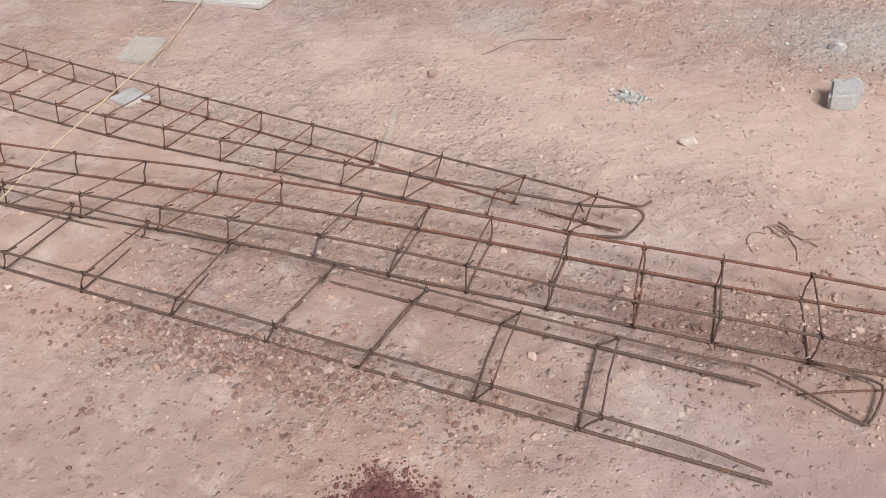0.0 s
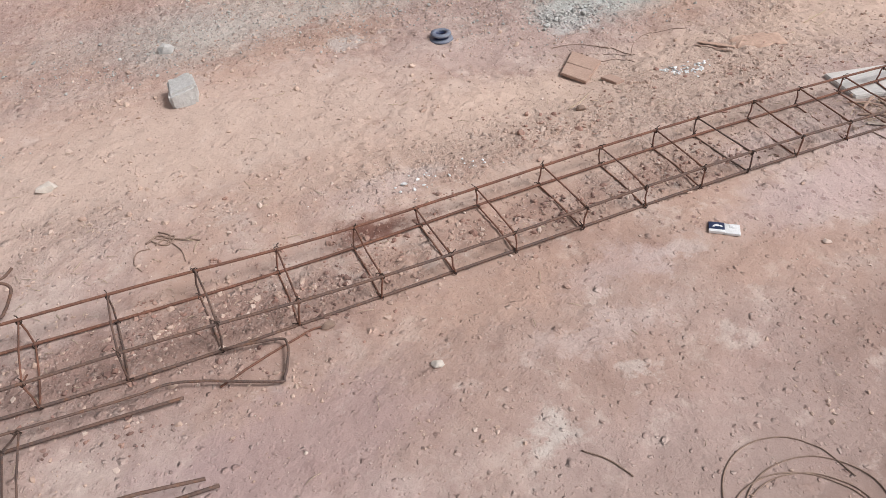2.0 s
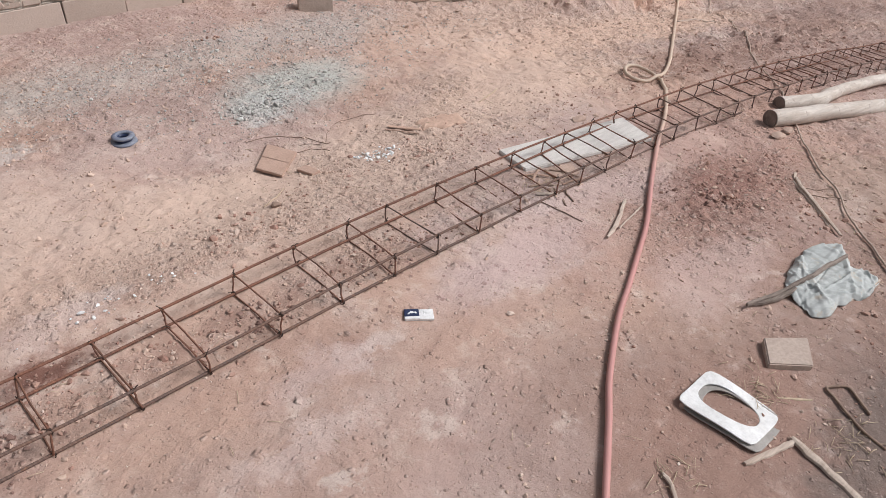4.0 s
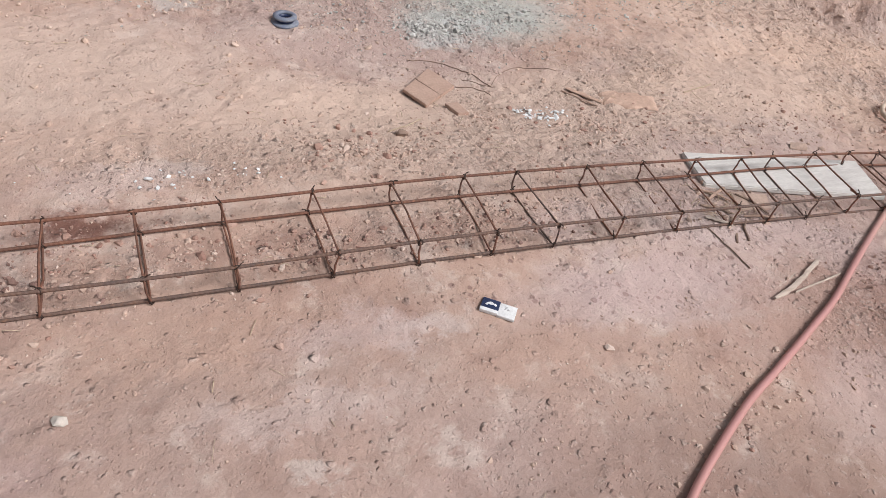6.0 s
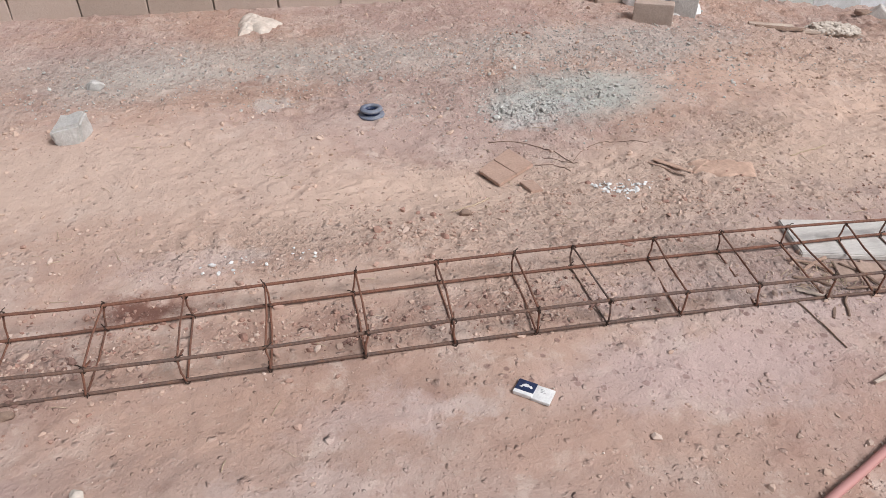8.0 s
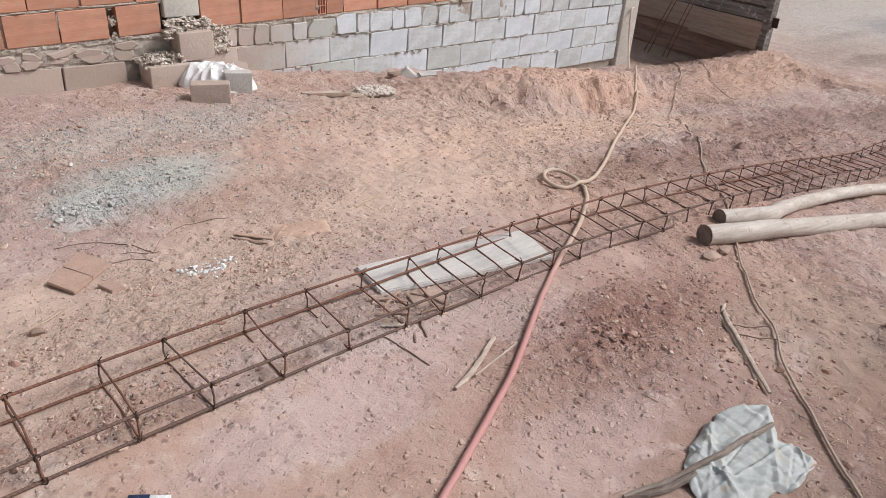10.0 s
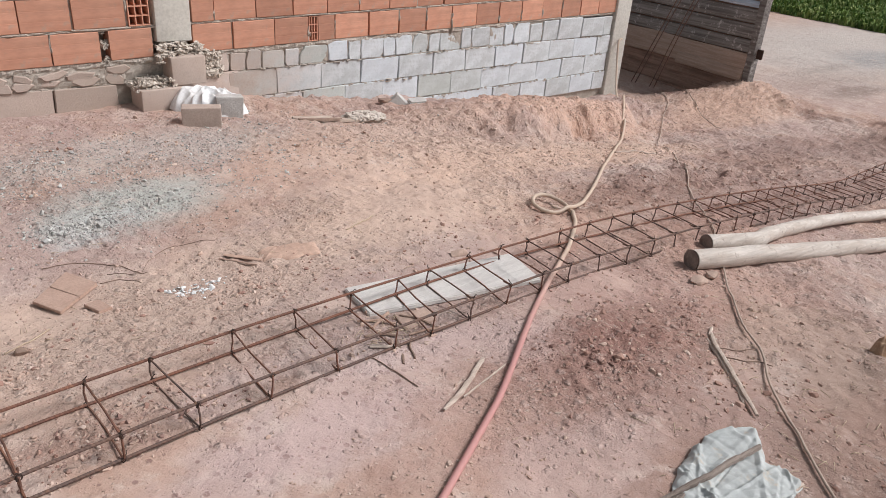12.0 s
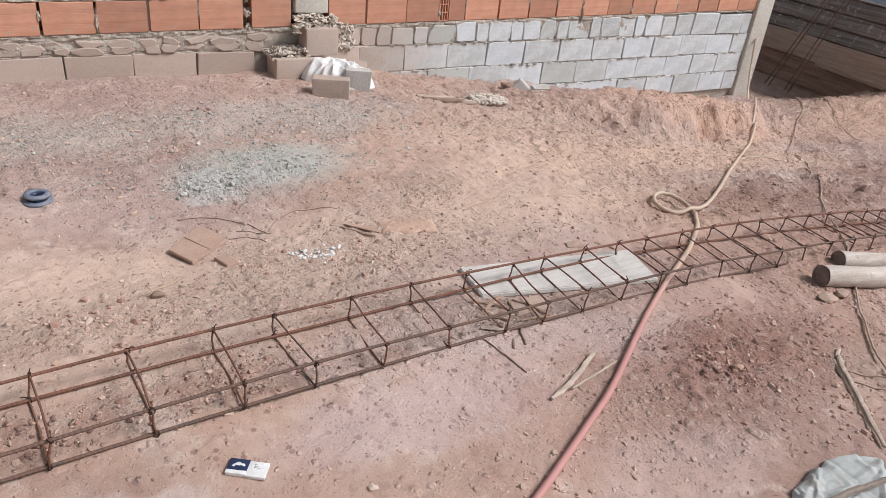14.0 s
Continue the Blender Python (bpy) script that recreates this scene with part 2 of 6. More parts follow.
# dug earth and other darker or paler ground, over the rest: centre, half sizes, strength, colour
OVER_PATCHES = [
    (4.6, 1.3, 0.9, 0.35, 0.5, (0.31, 0.21, 0.17)), (2.3, 1.25, 0.6, 0.22, 0.5, (0.29, 0.205, 0.175)), (0.7, 1.7, 0.5, 0.25, 0.4, (0.45, 0.33, 0.31)),
    (6.3, 3.33, 1.0, 0.24, 0.5, (0.25, 0.145, 0.115)), (8.6, 3.65, 1.5, 0.34, 0.55, (0.235, 0.14, 0.115)), (10.3, 3.2, 1.2, 0.4, 0.7, (0.235, 0.145, 0.12)), (7.3, 2.75, 2.0, 0.22, 0.55, (0.29, 0.175, 0.145)),
    (4.05, 2.12, 0.42, 0.2, 0.4, (0.29, 0.175, 0.14)), (2.7, 3.4, 1.4, 0.4, 0.65, (0.62, 0.47, 0.385)), (4.3, 3.6, 1.0, 0.5, 0.65, (0.64, 0.475, 0.38)), (4.8, 3.0, 0.6, 0.2, 0.4, (0.56, 0.39, 0.31)), (0.9, 3.8, 1.1, 0.42, 0.6, (0.60, 0.46, 0.385)), (5.9, 3.98, 1.7, 0.32, 0.8, (0.67, 0.48, 0.38)),
    (-0.2, 3.5, 1.0, 0.3, 0.45, (0.59, 0.45, 0.38)), (2.85, 2.35, 0.45, 0.13, 0.4, (0.53, 0.385, 0.36)), (3.6, 2.05, 0.8, 0.3, 0.45, (0.43, 0.265, 0.22)), (5.2, 2.6, 1.5, 0.45, 0.5, (0.44, 0.265, 0.215)), (4.8, 1.95, 0.8, 0.4, 0.4, (0.46, 0.29, 0.235)), (2.6, 2.95, 1.0, 0.25, 0.4, (0.60, 0.455, 0.38)), (7.2, 4.88, 1.6, 0.4, 0.75, (0.64, 0.43, 0.335)), (9.6, 4.7, 1.2, 0.5, 0.7, (0.56, 0.375, 0.29)), (5.2, 4.9, 0.8, 0.35, 0.5, (0.60, 0.45, 0.37)), (3.4, 2.5, 0.3, 0.1, 0.45, (0.59, 0.46, 0.43)), (1.6, 1.6, 0.9, 0.2, 0.4, (0.47, 0.36, 0.33)), (2.7, 1.35, 0.5, 0.3, 0.45, (0.33, 0.19, 0.145)), (3.1, 0.95, 0.45, 0.2, 0.7, (0.17, 0.135, 0.12)),
    (0.6, 2.58, 0.6, 0.26, 0.6, (0.36, 0.235, 0.195)), (0.78, 2.12, 0.45, 0.2, 0.55, (0.41, 0.29, 0.28)), (-1.5, 3.85, 1.5, 0.6, 0.4, (0.62, 0.475, 0.40)), (-0.4, 4.85, 0.5, 0.22, 0.5, (0.47, 0.31, 0.235)),
    (1.55, 4.68, 0.12, 0.06, 0.6, (0.36, 0.21, 0.165)), (1.67, 4.40, 0.16, 0.09, 0.6, (0.60, 0.565, 0.54)), (3.4, 1.8, 0.35, 0.2, 0.5, (0.56, 0.43, 0.40)), (4.75, 1.7, 0.5, 0.35, 0.5, (0.37, 0.285, 0.235)), (4.05, 2.14, 0.28, 0.16, 0.5, (0.27, 0.135, 0.11)),
    (3.2, 3.3, 0.6, 0.22, 0.4, (0.61, 0.455, 0.38)), (2.92, 2.68, 0.4, 0.09, 0.55, (0.56, 0.43, 0.40)), (1.5, 2.4, 0.5, 0.14, 0.5, (0.52, 0.35, 0.275)), (1.93, 2.34, 0.25, 0.1, 0.45, (0.56, 0.44, 0.42)), (1.7, 2.12, 0.3, 0.07, 0.45, (0.57, 0.46, 0.43)), (1.68, 1.93, 0.35, 0.1, 0.45, (0.40, 0.275, 0.225)), (2.4, 2.15, 0.35, 0.12, 0.4, (0.50, 0.335, 0.27)), (1.6, 3.3, 0.8, 0.2, 0.45, (0.58, 0.43, 0.355)),
]
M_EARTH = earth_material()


def rebar_material(name, a, b, c):
    """Rusted bar steel with rolled ribs."""
    n = Nodes(name, 0.8, 0.12)
    colour = n.mix(n.ramp(n.noise(9.0, 5, 0.7), 0.38, 0.64), a, b)
    colour = n.mix(n.ramp(n.noise(31.0, 5, 0.7), 0.52, 0.7), colour, c)
    colour = n.mix(n.ramp(n.noise(300.0, 3, 0.7), 0.4, 0.7, 0, 0.5), colour, tuple(v * 0.5 for v in a))
    wave = n.add("TexWave", Scale=26.0, Distortion=0.4)
    m = n.add("Mapping")
    m.inputs["Rotation"].default_value = (0, 0.5, 0)
    n.link(n.coord, m.inputs["Vector"])
    n.link(m.outputs["Vector"], wave.inputs["Vector"])
    n.bump(wave.outputs["Fac"], 0.7, 0.0015)
    return n.done(colour)


M_RUST = rebar_material("rusty_steel", (0.23, 0.105, 0.07), (0.15, 0.08, 0.06), (0.31, 0.15, 0.095))
M_STEEL = rebar_material("dull_rebar_steel", (0.18, 0.11, 0.085), (0.125, 0.09, 0.08), (0.23, 0.12, 0.075))
M_TIE = simple("black_binding_wire", (0.05, 0.035, 0.03), (0.08, 0.045, 0.03), 30.0, 0.7, 0.4)
M_MORTAR = simple("grey_mortar", (0.50, 0.45, 0.395), (0.38, 0.335, 0.29), 6.0, 0.95, 0, 0.7, 45.0, third=(0.56, 0.52, 0.475), depth=0.01)
M_SPILL = simple("pale_crumbled_mortar", (0.66, 0.60, 0.53), (0.55, 0.49, 0.43), 12.0, 0.95, 0, 0.4, 60.0)
M_COLUMN = simple("column_concrete", (0.66, 0.645, 0.595), (0.58, 0.56, 0.51), 4.0, 0.9, 0, 0.2, 45.0)
M_TERRACOTTA = simple("fired_clay_brick", (0.56, 0.27, 0.18), (0.62, 0.345, 0.245), 4.0, 0.85, 0, 0.2, 18.0, (0.25, 1, 1), vary=0.4, third=(0.48, 0.31, 0.235))
M_TILE = simple("dusty_clay_slab", (0.50, 0.37, 0.305), (0.44, 0.315, 0.26), 9.0, 0.9, 0, 0.3, 90.0)
M_SLAB = simple("brown_clay_slab", (0.52, 0.365, 0.295), (0.46, 0.315, 0.25), 9.0, 0.9, 0, 0.25, 90.0)
M_STONE = simple("grey_concrete_lump", (0.63, 0.625, 0.61), (0.54, 0.525, 0.505), 9.0, 0.95, 0, 0.8, 70.0, depth=0.008)
M_WHITE_STONE = simple("pale_stone", (0.66, 0.6, 0.54), (0.55, 0.48, 0.42), 20.0, 0.9)
M_PLANK = simple("grey_weathered_board", (0.72, 0.70, 0.67), (0.60, 0.57, 0.55), 4.0, 0.85, 0, 0.5, 40.0, (1.0, 9, 9))
M_BRANCH = simple("grey_branch_bark", (0.33, 0.275, 0.24), (0.17, 0.135, 0.115), 9.0, 0.9, 0, 0.8, 40.0, (0.4, 5, 5))
M_WOOD = simple("bleached_wood", (0.64, 0.54, 0.465), (0.44, 0.34, 0.28), 8.0, 0.85, 0, 0.6, 60.0, (0.3, 5, 5))
M_BARK = simple("pale_barkless_log", (0.68, 0.63, 0.58), (0.50, 0.43, 0.375), 9.0, 0.85, 0, 0.9, 26.0, (0.35, 3, 3), third=(0.36, 0.30, 0.26))
M_LOG_END = simple("dark_sawn_end", (0.28, 0.235, 0.21), (0.15, 0.12, 0.105), 26.0, 0.95, 0, 0.4, 80.0)
M_WHITE = simple("dirty_white_plastic", (0.86, 0.875, 0.885), (0.75, 0.755, 0.75), 8.0, 0.45, 0, 0.1, 50.0)
M_CLOTH = simple("grey_green_sackcloth", (0.52, 0.55, 0.545), (0.42, 0.45, 0.45), 7.0, 0.9, 0, 0.25, 26.0, third=(0.50, 0.45, 0.38))
M_BLUE = simple("blue_black_plastic", (0.16, 0.19, 0.27), (0.27, 0.29, 0.33), 18.0, 0.6, 0, 0.1)
M_NAVY = simple("navy_print", (0.02, 0.035, 0.09), (0.03, 0.045, 0.11), 20.0, 0.4, 0, 0.05)
M_CARD = simple("white_card", (0.86, 0.87, 0.88), (0.82, 0.83, 0.84), 20.0, 0.5, 0, 0.03)
M_STRING = simple("straw_twine", (0.74, 0.62, 0.42), (0.66, 0.53, 0.34), 30.0, 0.9)
M_CABLE = simple("dusty_brown_cable", (0.44, 0.345, 0.285), (0.50, 0.40, 0.33), 20.0, 0.7)
M_TWIG = simple("dry_twig", (0.24, 0.165, 0.13), (0.36, 0.26, 0.20), 25.0, 0.9)
M_STRAW = simple("dry_straw", (0.60, 0.49, 0.36), (0.50, 0.39, 0.28), 25.0, 0.9)


def hose_material():
    """Pink-red rubber where it is clean, buff with dust further along."""
    n = Nodes("garden_hose_rubber", 0.55)
    sep = n.add("SeparateXYZ")
    n.link(n.coord, sep.inputs["Vector"])
    dusty = n.ramp(n.math("ADD", sep.outputs["X"], n.math("MULTIPLY", n.noise(4.0), 0.5)), 3.9, 5.0)
    colour = n.mix(dusty, (0.49, 0.25, 0.235), (0.55, 0.44, 0.35))
    colour = n.mix(n.ramp(n.noise(30.0, 6, 0.7), 0.5, 0.75, 0, 0.5), colour, (0.45, 0.26, 0.2))
    return n.done(colour)


def block_material():
    """Concrete blocks: blue-grey, stained with red mud towards the pilaster."""
    n = Nodes("concrete_block", 0.95)
    grain = n.noise(80.0, 6, 0.75)
    spots = n.noise(7.0, 6, 0.7)
    colour = n.mix(n.ramp(spots, 0.42, 0.6), (0.63, 0.665, 0.69), (0.52, 0.55, 0.565))
    place = n.t.nodes.new("ShaderNodeNewGeometry").outputs["Position"]
    sep = n.add("SeparateXYZ")
    n.link(place, sep.inputs["Vector"])
    tint = n.per_piece()
    colour = n.mix(n.ramp(n.noise(21.0, 6, 0.75, 0.4), 0.5, 0.68, 0, 0.45), colour, (0.36, 0.375, 0.37))
    colour = n.mix(n.ramp(tint, 0.0, 0.3, 0.45, 0), colour, (0.57, 0.615, 0.56))
    colour = n.mix(n.ramp(tint, 0.6, 1.0, 0, 0.5), colour, (0.56, 0.62, 0.69))
    mud = n.ramp(n.math("ADD", sep.outputs["X"], n.math("MULTIPLY", spots, 1.6)), 6.3, 5.1, 0.0, 0.85)
    colour = n.mix(mud, colour, (0.43, 0.325, 0.265))
    colour = n.mix(n.ramp(grain, 0.5, 0.8, 0, 0.5), colour, (0.2, 0.18, 0.16))
    v = n.add("HueSaturation")
    n.link(n.math("ADD", n.math("MULTIPLY", n.per_piece(), 0.25), 0.88), v.inputs["Value"])
    n.link(colour, v.inputs["Color"])
    n.bump(grain, 0.5, 0.006)
    return n.done(v.outputs["Color"])


def rubble_material(name, colours):
    n = Nodes(name, 0.95)
    r = n.per_island()
    colour = n.mix(n.ramp(r, 0.1, 0.6), colours[0], colours[1])
    colour = n.mix(n.ramp(r, 0.75, 0.95), colour, colours[2])
    g = n.noise(90.0, 4, 0.7)
    colour = n.mix(n.ramp(g, 0.5, 0.8, 0, 0.4), colour, tuple(c * 0.6 for c in colours[0]))
    n.bump(g, 0.4, 0.004)
    return n.done(colour)


# sky reflection on the fence planks, put into the colour
M_BLUE_SHEEN = simple("pale_blue_sheen", (0.55, 0.64, 0.76), (0.36, 0.42, 0.5), 5.0, 0.5, 0.3, 0.2, 30.0, (0.5, 0.5, 5))
M_HOSE, M_BLOCK = hose_material(), block_material()
M_CLOD = rubble_material("earth_clods", ((0.48, 0.345, 0.28), (0.55, 0.41, 0.34), (0.62, 0.495, 0.43)))
M_PEBBLE = rubble_material("mixed_pebbles", ((0.43, 0.30, 0.245), (0.52, 0.385, 0.32), (0.66, 0.57, 0.51)))
M_RED_CLOD = rubble_material("red_clay_clods", ((0.33, 0.195, 0.155), (0.40, 0.255, 0.205), (0.48, 0.335, 0.28)))
M_PALE_CLOD = rubble_material("pale_orange_clods", ((0.53, 0.39, 0.315), (0.59, 0.445, 0.365), (0.64, 0.51, 0.44)))
M_DARK_CLOD = rubble_material("dark_brown_clods", ((0.20, 0.12, 0.10), (0.30, 0.19, 0.16), (0.50, 0.38, 0.33)))
M_GREY_CHIP = rubble_material("crushed_grey_stone", ((0.46, 0.455, 0.43), (0.40, 0.39, 0.37), (0.60, 0.60, 0.58)))
M_LEAF = rubble_material("roadside_leaves", ((0.07, 0.14, 0.03), (0.17, 0.25, 0.06), (0.30, 0.36, 0.13)))

# ---- building helpers ----


def part(name, bm, material, parent=None, label="", smooth=True):
    """Links a bmesh as one mesh object, under a thing or on its own."""
    me = bpy.data.meshes.new(name)
    bm.to_mesh(me)
    bm.free()
    if smooth:
        me.polygons.foreach_set("use_smooth", [True] * len(me.polygons))
    me.materials.append(material)
    ob = new(name, me)
    ob.parent = parent
    return tagged(ob, label)


def base(name, x, y, label, category, group="", z=None, turn=0.0):
    ob = new(name)
    ob.empty_display_size = 0.1
    ob.matrix_basis = pose(x, y, float(ground_z(x, y)) if z is None else z, 0, 0, turn)
    return tagged(ob, label, category, group)


def tube(bm, points, radius, sides=8, closed=False, caps=True):
    """Sweeps a round section along points; radius may be one number or one a point."""
    pts = [Vector(p) for p in points]
    radii = radius if isinstance(radius, (list, tuple)) else [radius] * len(pts)
    count, rings, side = len(pts), [], None
    for i, p in enumerate(pts):
        a = pts[(i - 1) % count] if closed or i else pts[0]
        b = pts[(i + 1) % count] if closed or i < count - 1 else pts[-1]
        way = (b - a).normalized()
        if side is None:
            side = way.cross(Vector((0.3, 0.2, 1))).normalized()
        side = (side - way * side.dot(way)).normalized()
        up = way.cross(side)
        rings.append([bm.verts.new(p + (side * math.cos(k) + up * math.sin(k)) * radii[i]) for k in [2 * math.pi * j / sides for j in range(sides)]])
    for i in range(count if closed else count - 1):
        r, s = rings[i], rings[(i + 1) % count]
        for j in range(sides):
            bm.faces.new((r[j], r[(j + 1) % sides], s[(j + 1) % sides], s[j]))
    if caps and not closed:
        bm.faces.new(rings[0][::-1])
        bm.faces.new(rings[-1])
    return bm


def curve_through(points, steps=8):
    """A smooth line (Catmull-Rom) through the given points."""
    p = [Vector(q) for q in points]
    p = [p[0] * 2 - p[1]] + p + [p[-1] * 2 - p[-2]]
    out = []
    for i in range(1, len(p) - 2):
        for k in range(steps):
            t = k / steps
            out.append(0.5 * (2 * p[i] + (p[i + 1] - p[i - 1]) * t + (2 * p[i - 1] - 5 * p[i] + 4 * p[i + 1] - p[i + 2]) * t * t + (3 * p[i] - p[i - 1] - 3 * p[i + 1] + p[i + 2]) * t ** 3))
    return out + [p[-2]]


def box(bm, lo, hi, bevel=0.0, jitter=0.0, rng=None):
    """A box between two corners, with bevelled and slightly uneven edges."""
    made = bmesh.ops.create_cube(bm, size=1)["verts"]
    for v in made:
        v.co = Vector([lo[k] + (v.co[k] + 0.5) * (hi[k] - lo[k]) for k in range(3)])
        if jitter:
            v.co += Vector([rng.uniform(-jitter, jitter) for _ in range(3)])
    if bevel:
        edges = list({e for v in made for e in v.link_edges})
        bmesh.ops.bevel(bm, geom=edges, offset=bevel, segments=2, affect="EDGES", profile=0.6)
    return bm


def lump(bm, place, size, rng, detail=1, rough=0.35):
    """An angular stone or clod: an icosphere pushed about."""
    made = bmesh.ops.create_icosphere(bm, subdivisions=detail, radius=1)["verts"]
    off = Vector([rng.uniform(-50, 50) for _ in range(3)])
    turn = Euler([rng.uniform(0, 6.3) for _ in range(3)]).to_matrix()
    for v in made:
        k = 1 + rough * noise.noise(v.co * 1.3 + off) + rough * 0.5 * noise.noise(v.co * 3.1 + off)
        q = turn @ (v.co * k)
        v.co = Vector(place) + Vector((q.x * size[0], q.y * size[1], q.z * size[2]))
    return bm


# ---- the lie of the land ----


def sstep(a, b, v):
    u = np.clip((v - a) / (b - a), 0, 1)
    return u * u * (3 - 2 * u)


def bank_foot(x):
    """Where the cut bank before the wall rises from the yard."""
    return np.interp(x, (5.2, 5.75, 6.0, 6.4, 7.0, 7.8, 8.6, 9.4), (5.2, 4.72, 4.48, 4.42, 4.58, 4.68, 4.9, 5.2))


def lip_off(x, y):
    """Distance to the broken edge of the yard along the road."""
    return (x - np.interp(y, (2.6, 3.3, 3.87, 4.25, 4.6), (12.0, 11.2, 10.75, 10.7, 10.5))) * 0.8


def lie(x, y):
    """The ground's height without its roughness: level, then falling towards the road, with a bank before the wall."""
    x, y = np.asarray(x, float), np.asarray(y, float)
    s = np.clip(x - 4, 0, 4)
    z = -0.055 * s - 0.0162 * s * s - 0.012 * np.clip(x - 8, 0, 14) - 0.018 * np.clip(x - 8, 0, 2.5)
    z = z - 0.07 * np.exp(-((x - 2.75) / 0.75) ** 2 - ((y - 3.75) / 0.5) ** 2) - 0.04 * sstep(4.9, 5.5, y) * sstep(4.2, 6.0, x)
    z = z + (0.025 - 0.009 * sstep(1.5, 2.2, x)) * np.cos((x + 1.4) * 1.496) * np.exp(-((y - 2.7) / 0.35) ** 2) * sstep(-3.6, -2.4, x) * (1 - sstep(3.0, 4.0, x))
    foot = bank_foot(x) + 0.09 * np.sin(x * 9.1) * np.sin(x * 3.7 + 1)
    steep = 0.30 - 0.16 * np.exp(-((x - 7.2) / 0.5) ** 2)
    high = 0.185 * sstep(5.2, 6.5, x) * (1 - sstep(8.4, 9.2, x))
    z = z + high * sstep(foot, foot + steep, y) * (1 - sstep(foot + 0.5, 5.9, y)) - 0.28 * high * np.exp(-((y - foot + 0.22) / 0.25) ** 2)
    z = z + 0.24 * np.exp(-((x - 10.6) / 0.6) ** 2 - ((y - 4.9) / 0.45) ** 2) + 0.10 * np.exp(-((x - 9.9) / 0.5) ** 2 - ((y - 5.35) / 0.4) ** 2)
    z = z - 0.12 * np.exp(-((x - 10.3) / 0.5) ** 2 - ((y - 5.9) / 0.4) ** 2)
    return z


def lattice(ix, iy, seed):
    h = np.sin(ix * 127.1 + iy * 311.7 + seed * 74.7) * 43758.5453
    return h - np.floor(h)


def value_noise(x, y, scale, seed):
    x, y = x * scale, y * scale
    ix, iy = np.floor(x), np.floor(y)
    u, v = x - ix, y - iy
    u, v = u * u * (3 - 2 * u), v * v * (3 - 2 * v)
    a, b = lattice(ix, iy, seed), lattice(ix + 1, iy, seed)
    c, d = lattice(ix, iy + 1, seed), lattice(ix + 1, iy + 1, seed)
    return (a * (1 - u) + b * u) * (1 - v) + (c * (1 - u) + d * u) * v - 0.5


def ground_z(x, y):
    x, y = np.asarray(x, float), np.asarray(y, float)
    z = lie(x, y)
    rough = 0.7 + 1.4 * sstep(3.6, 5.2, x) * (1 - sstep(9.5, 12, x)) + 0.6 * sstep(3.0, 3.6, y) * sstep(0.5, 2.0, x)
    bed = np.exp(-((x - 3.83) / 0.5) ** 4 - ((y - 2.83) / 0.2) ** 4)
    bed = np.maximum(bed, np.exp(-((x - 2.61) / 0.2) ** 4 - ((y - 3.7) / 0.24) ** 4))
    rough = np.where(y < 0.9, 0.6, rough) * (1 - bed)
    z = z - 0.012 * bed
    slope = y - bank_foot(x)
    bank = sstep(5.3, 6.3, x) * (1 - sstep(8.6, 9.6, x)) * np.exp(-((slope - 0.16) / 0.26) ** 2)
    # lumps and runnels down the cut face
    gully = np.abs(value_noise(x + 0.25 * slope, y * 0.35, 7.0, 41)) + 0.6 * np.abs(value_noise(x - 0.2 * slope, y * 0.4, 15.0, 42))
    z = z + bank * (0.09 * value_noise(x, y, 3.1, 11) + 0.055 * gully + 0.07 * np.abs(value_noise(x, y, 12.0, 12)) + 0.035 * value_noise(x, y, 24.0, 13) - 0.03)
    dug = dug_band(x, y)
    z = z + dug * (0.08 * np.abs(value_noise(x * 0.7, y * 1.4, 5.5, 43)) + 0.07 * np.abs(value_noise(x, y, 13.0, 44)) + 0.02 * value_noise(x, y, 27.0, 45) - 0.012)
    lip = np.exp(-(lip_off(x, y) / 0.16) ** 2) * sstep(2.4, 2.9, y) * (1 - sstep(4.5, 4.9, y))
    z = z + lip * (0.05 + 0.12 * value_noise(x, y, 5.0, 46) + 0.07 * np.abs(value_noise(x, y, 11.0, 47)))
    mound = np.exp(-((x - 10.6) / 0.7) ** 2 - ((y - 4.85) / 0.6) ** 2)
    z = z + mound * (0.07 * value_noise(x, y, 4.0, 14) + 0.05 * np.abs(value_noise(x, y, 11.0, 15)))
    z = z + rough * (0.016 * value_noise(x, y, 2.3, 1) + 0.011 * value_noise(x + 7, y, 6.1, 2) + 0.007 * value_noise(x, y + 3, 15.0, 3) + 0.005 * value_noise(x, y, 34.0, 4))
    crumbly = churned(x, y) * (1 - bed) * (1 + 0.9 * sstep(4.6, 6.0, x))
    z = z + 0.5 * rough * (0.006 * np.abs(value_noise(x + 0.05 * value_noise(x, y, 9.0, 21), y + 0.05 * value_noise(x, y, 8.0, 22), 16.0, 23)) + 0.004 * np.abs(value_noise(x, y + 5, 29.0, 24)))
    # clods half bedded in the ground, in drifts
    drift = np.clip(0.9 * churned(x, y) + 0.9 * value_noise(x, y, 4.6, 52) - 0.1, 0, 1) * (1 - bed)
    z = z + drift * (0.045 * np.clip(value_noise(x, y, 17.0, 53) - 0.14, 0, 1) + 0.028 * np.clip(value_noise(x + 3, y, 33.0, 54) - 0.12, 0, 1) + 0.012 * np.clip(value_noise(x, y + 3, 51.0, 55) - 0.1, 0, 1))
    return z + 0.8 * crumbly * (0.016 * np.abs(value_noise(x, y, 13.0, 5)) + 0.013 * np.abs(value_noise(x, y, 27.0, 6)) + 0.007 * value_noise(x, y, 48.0, 7))


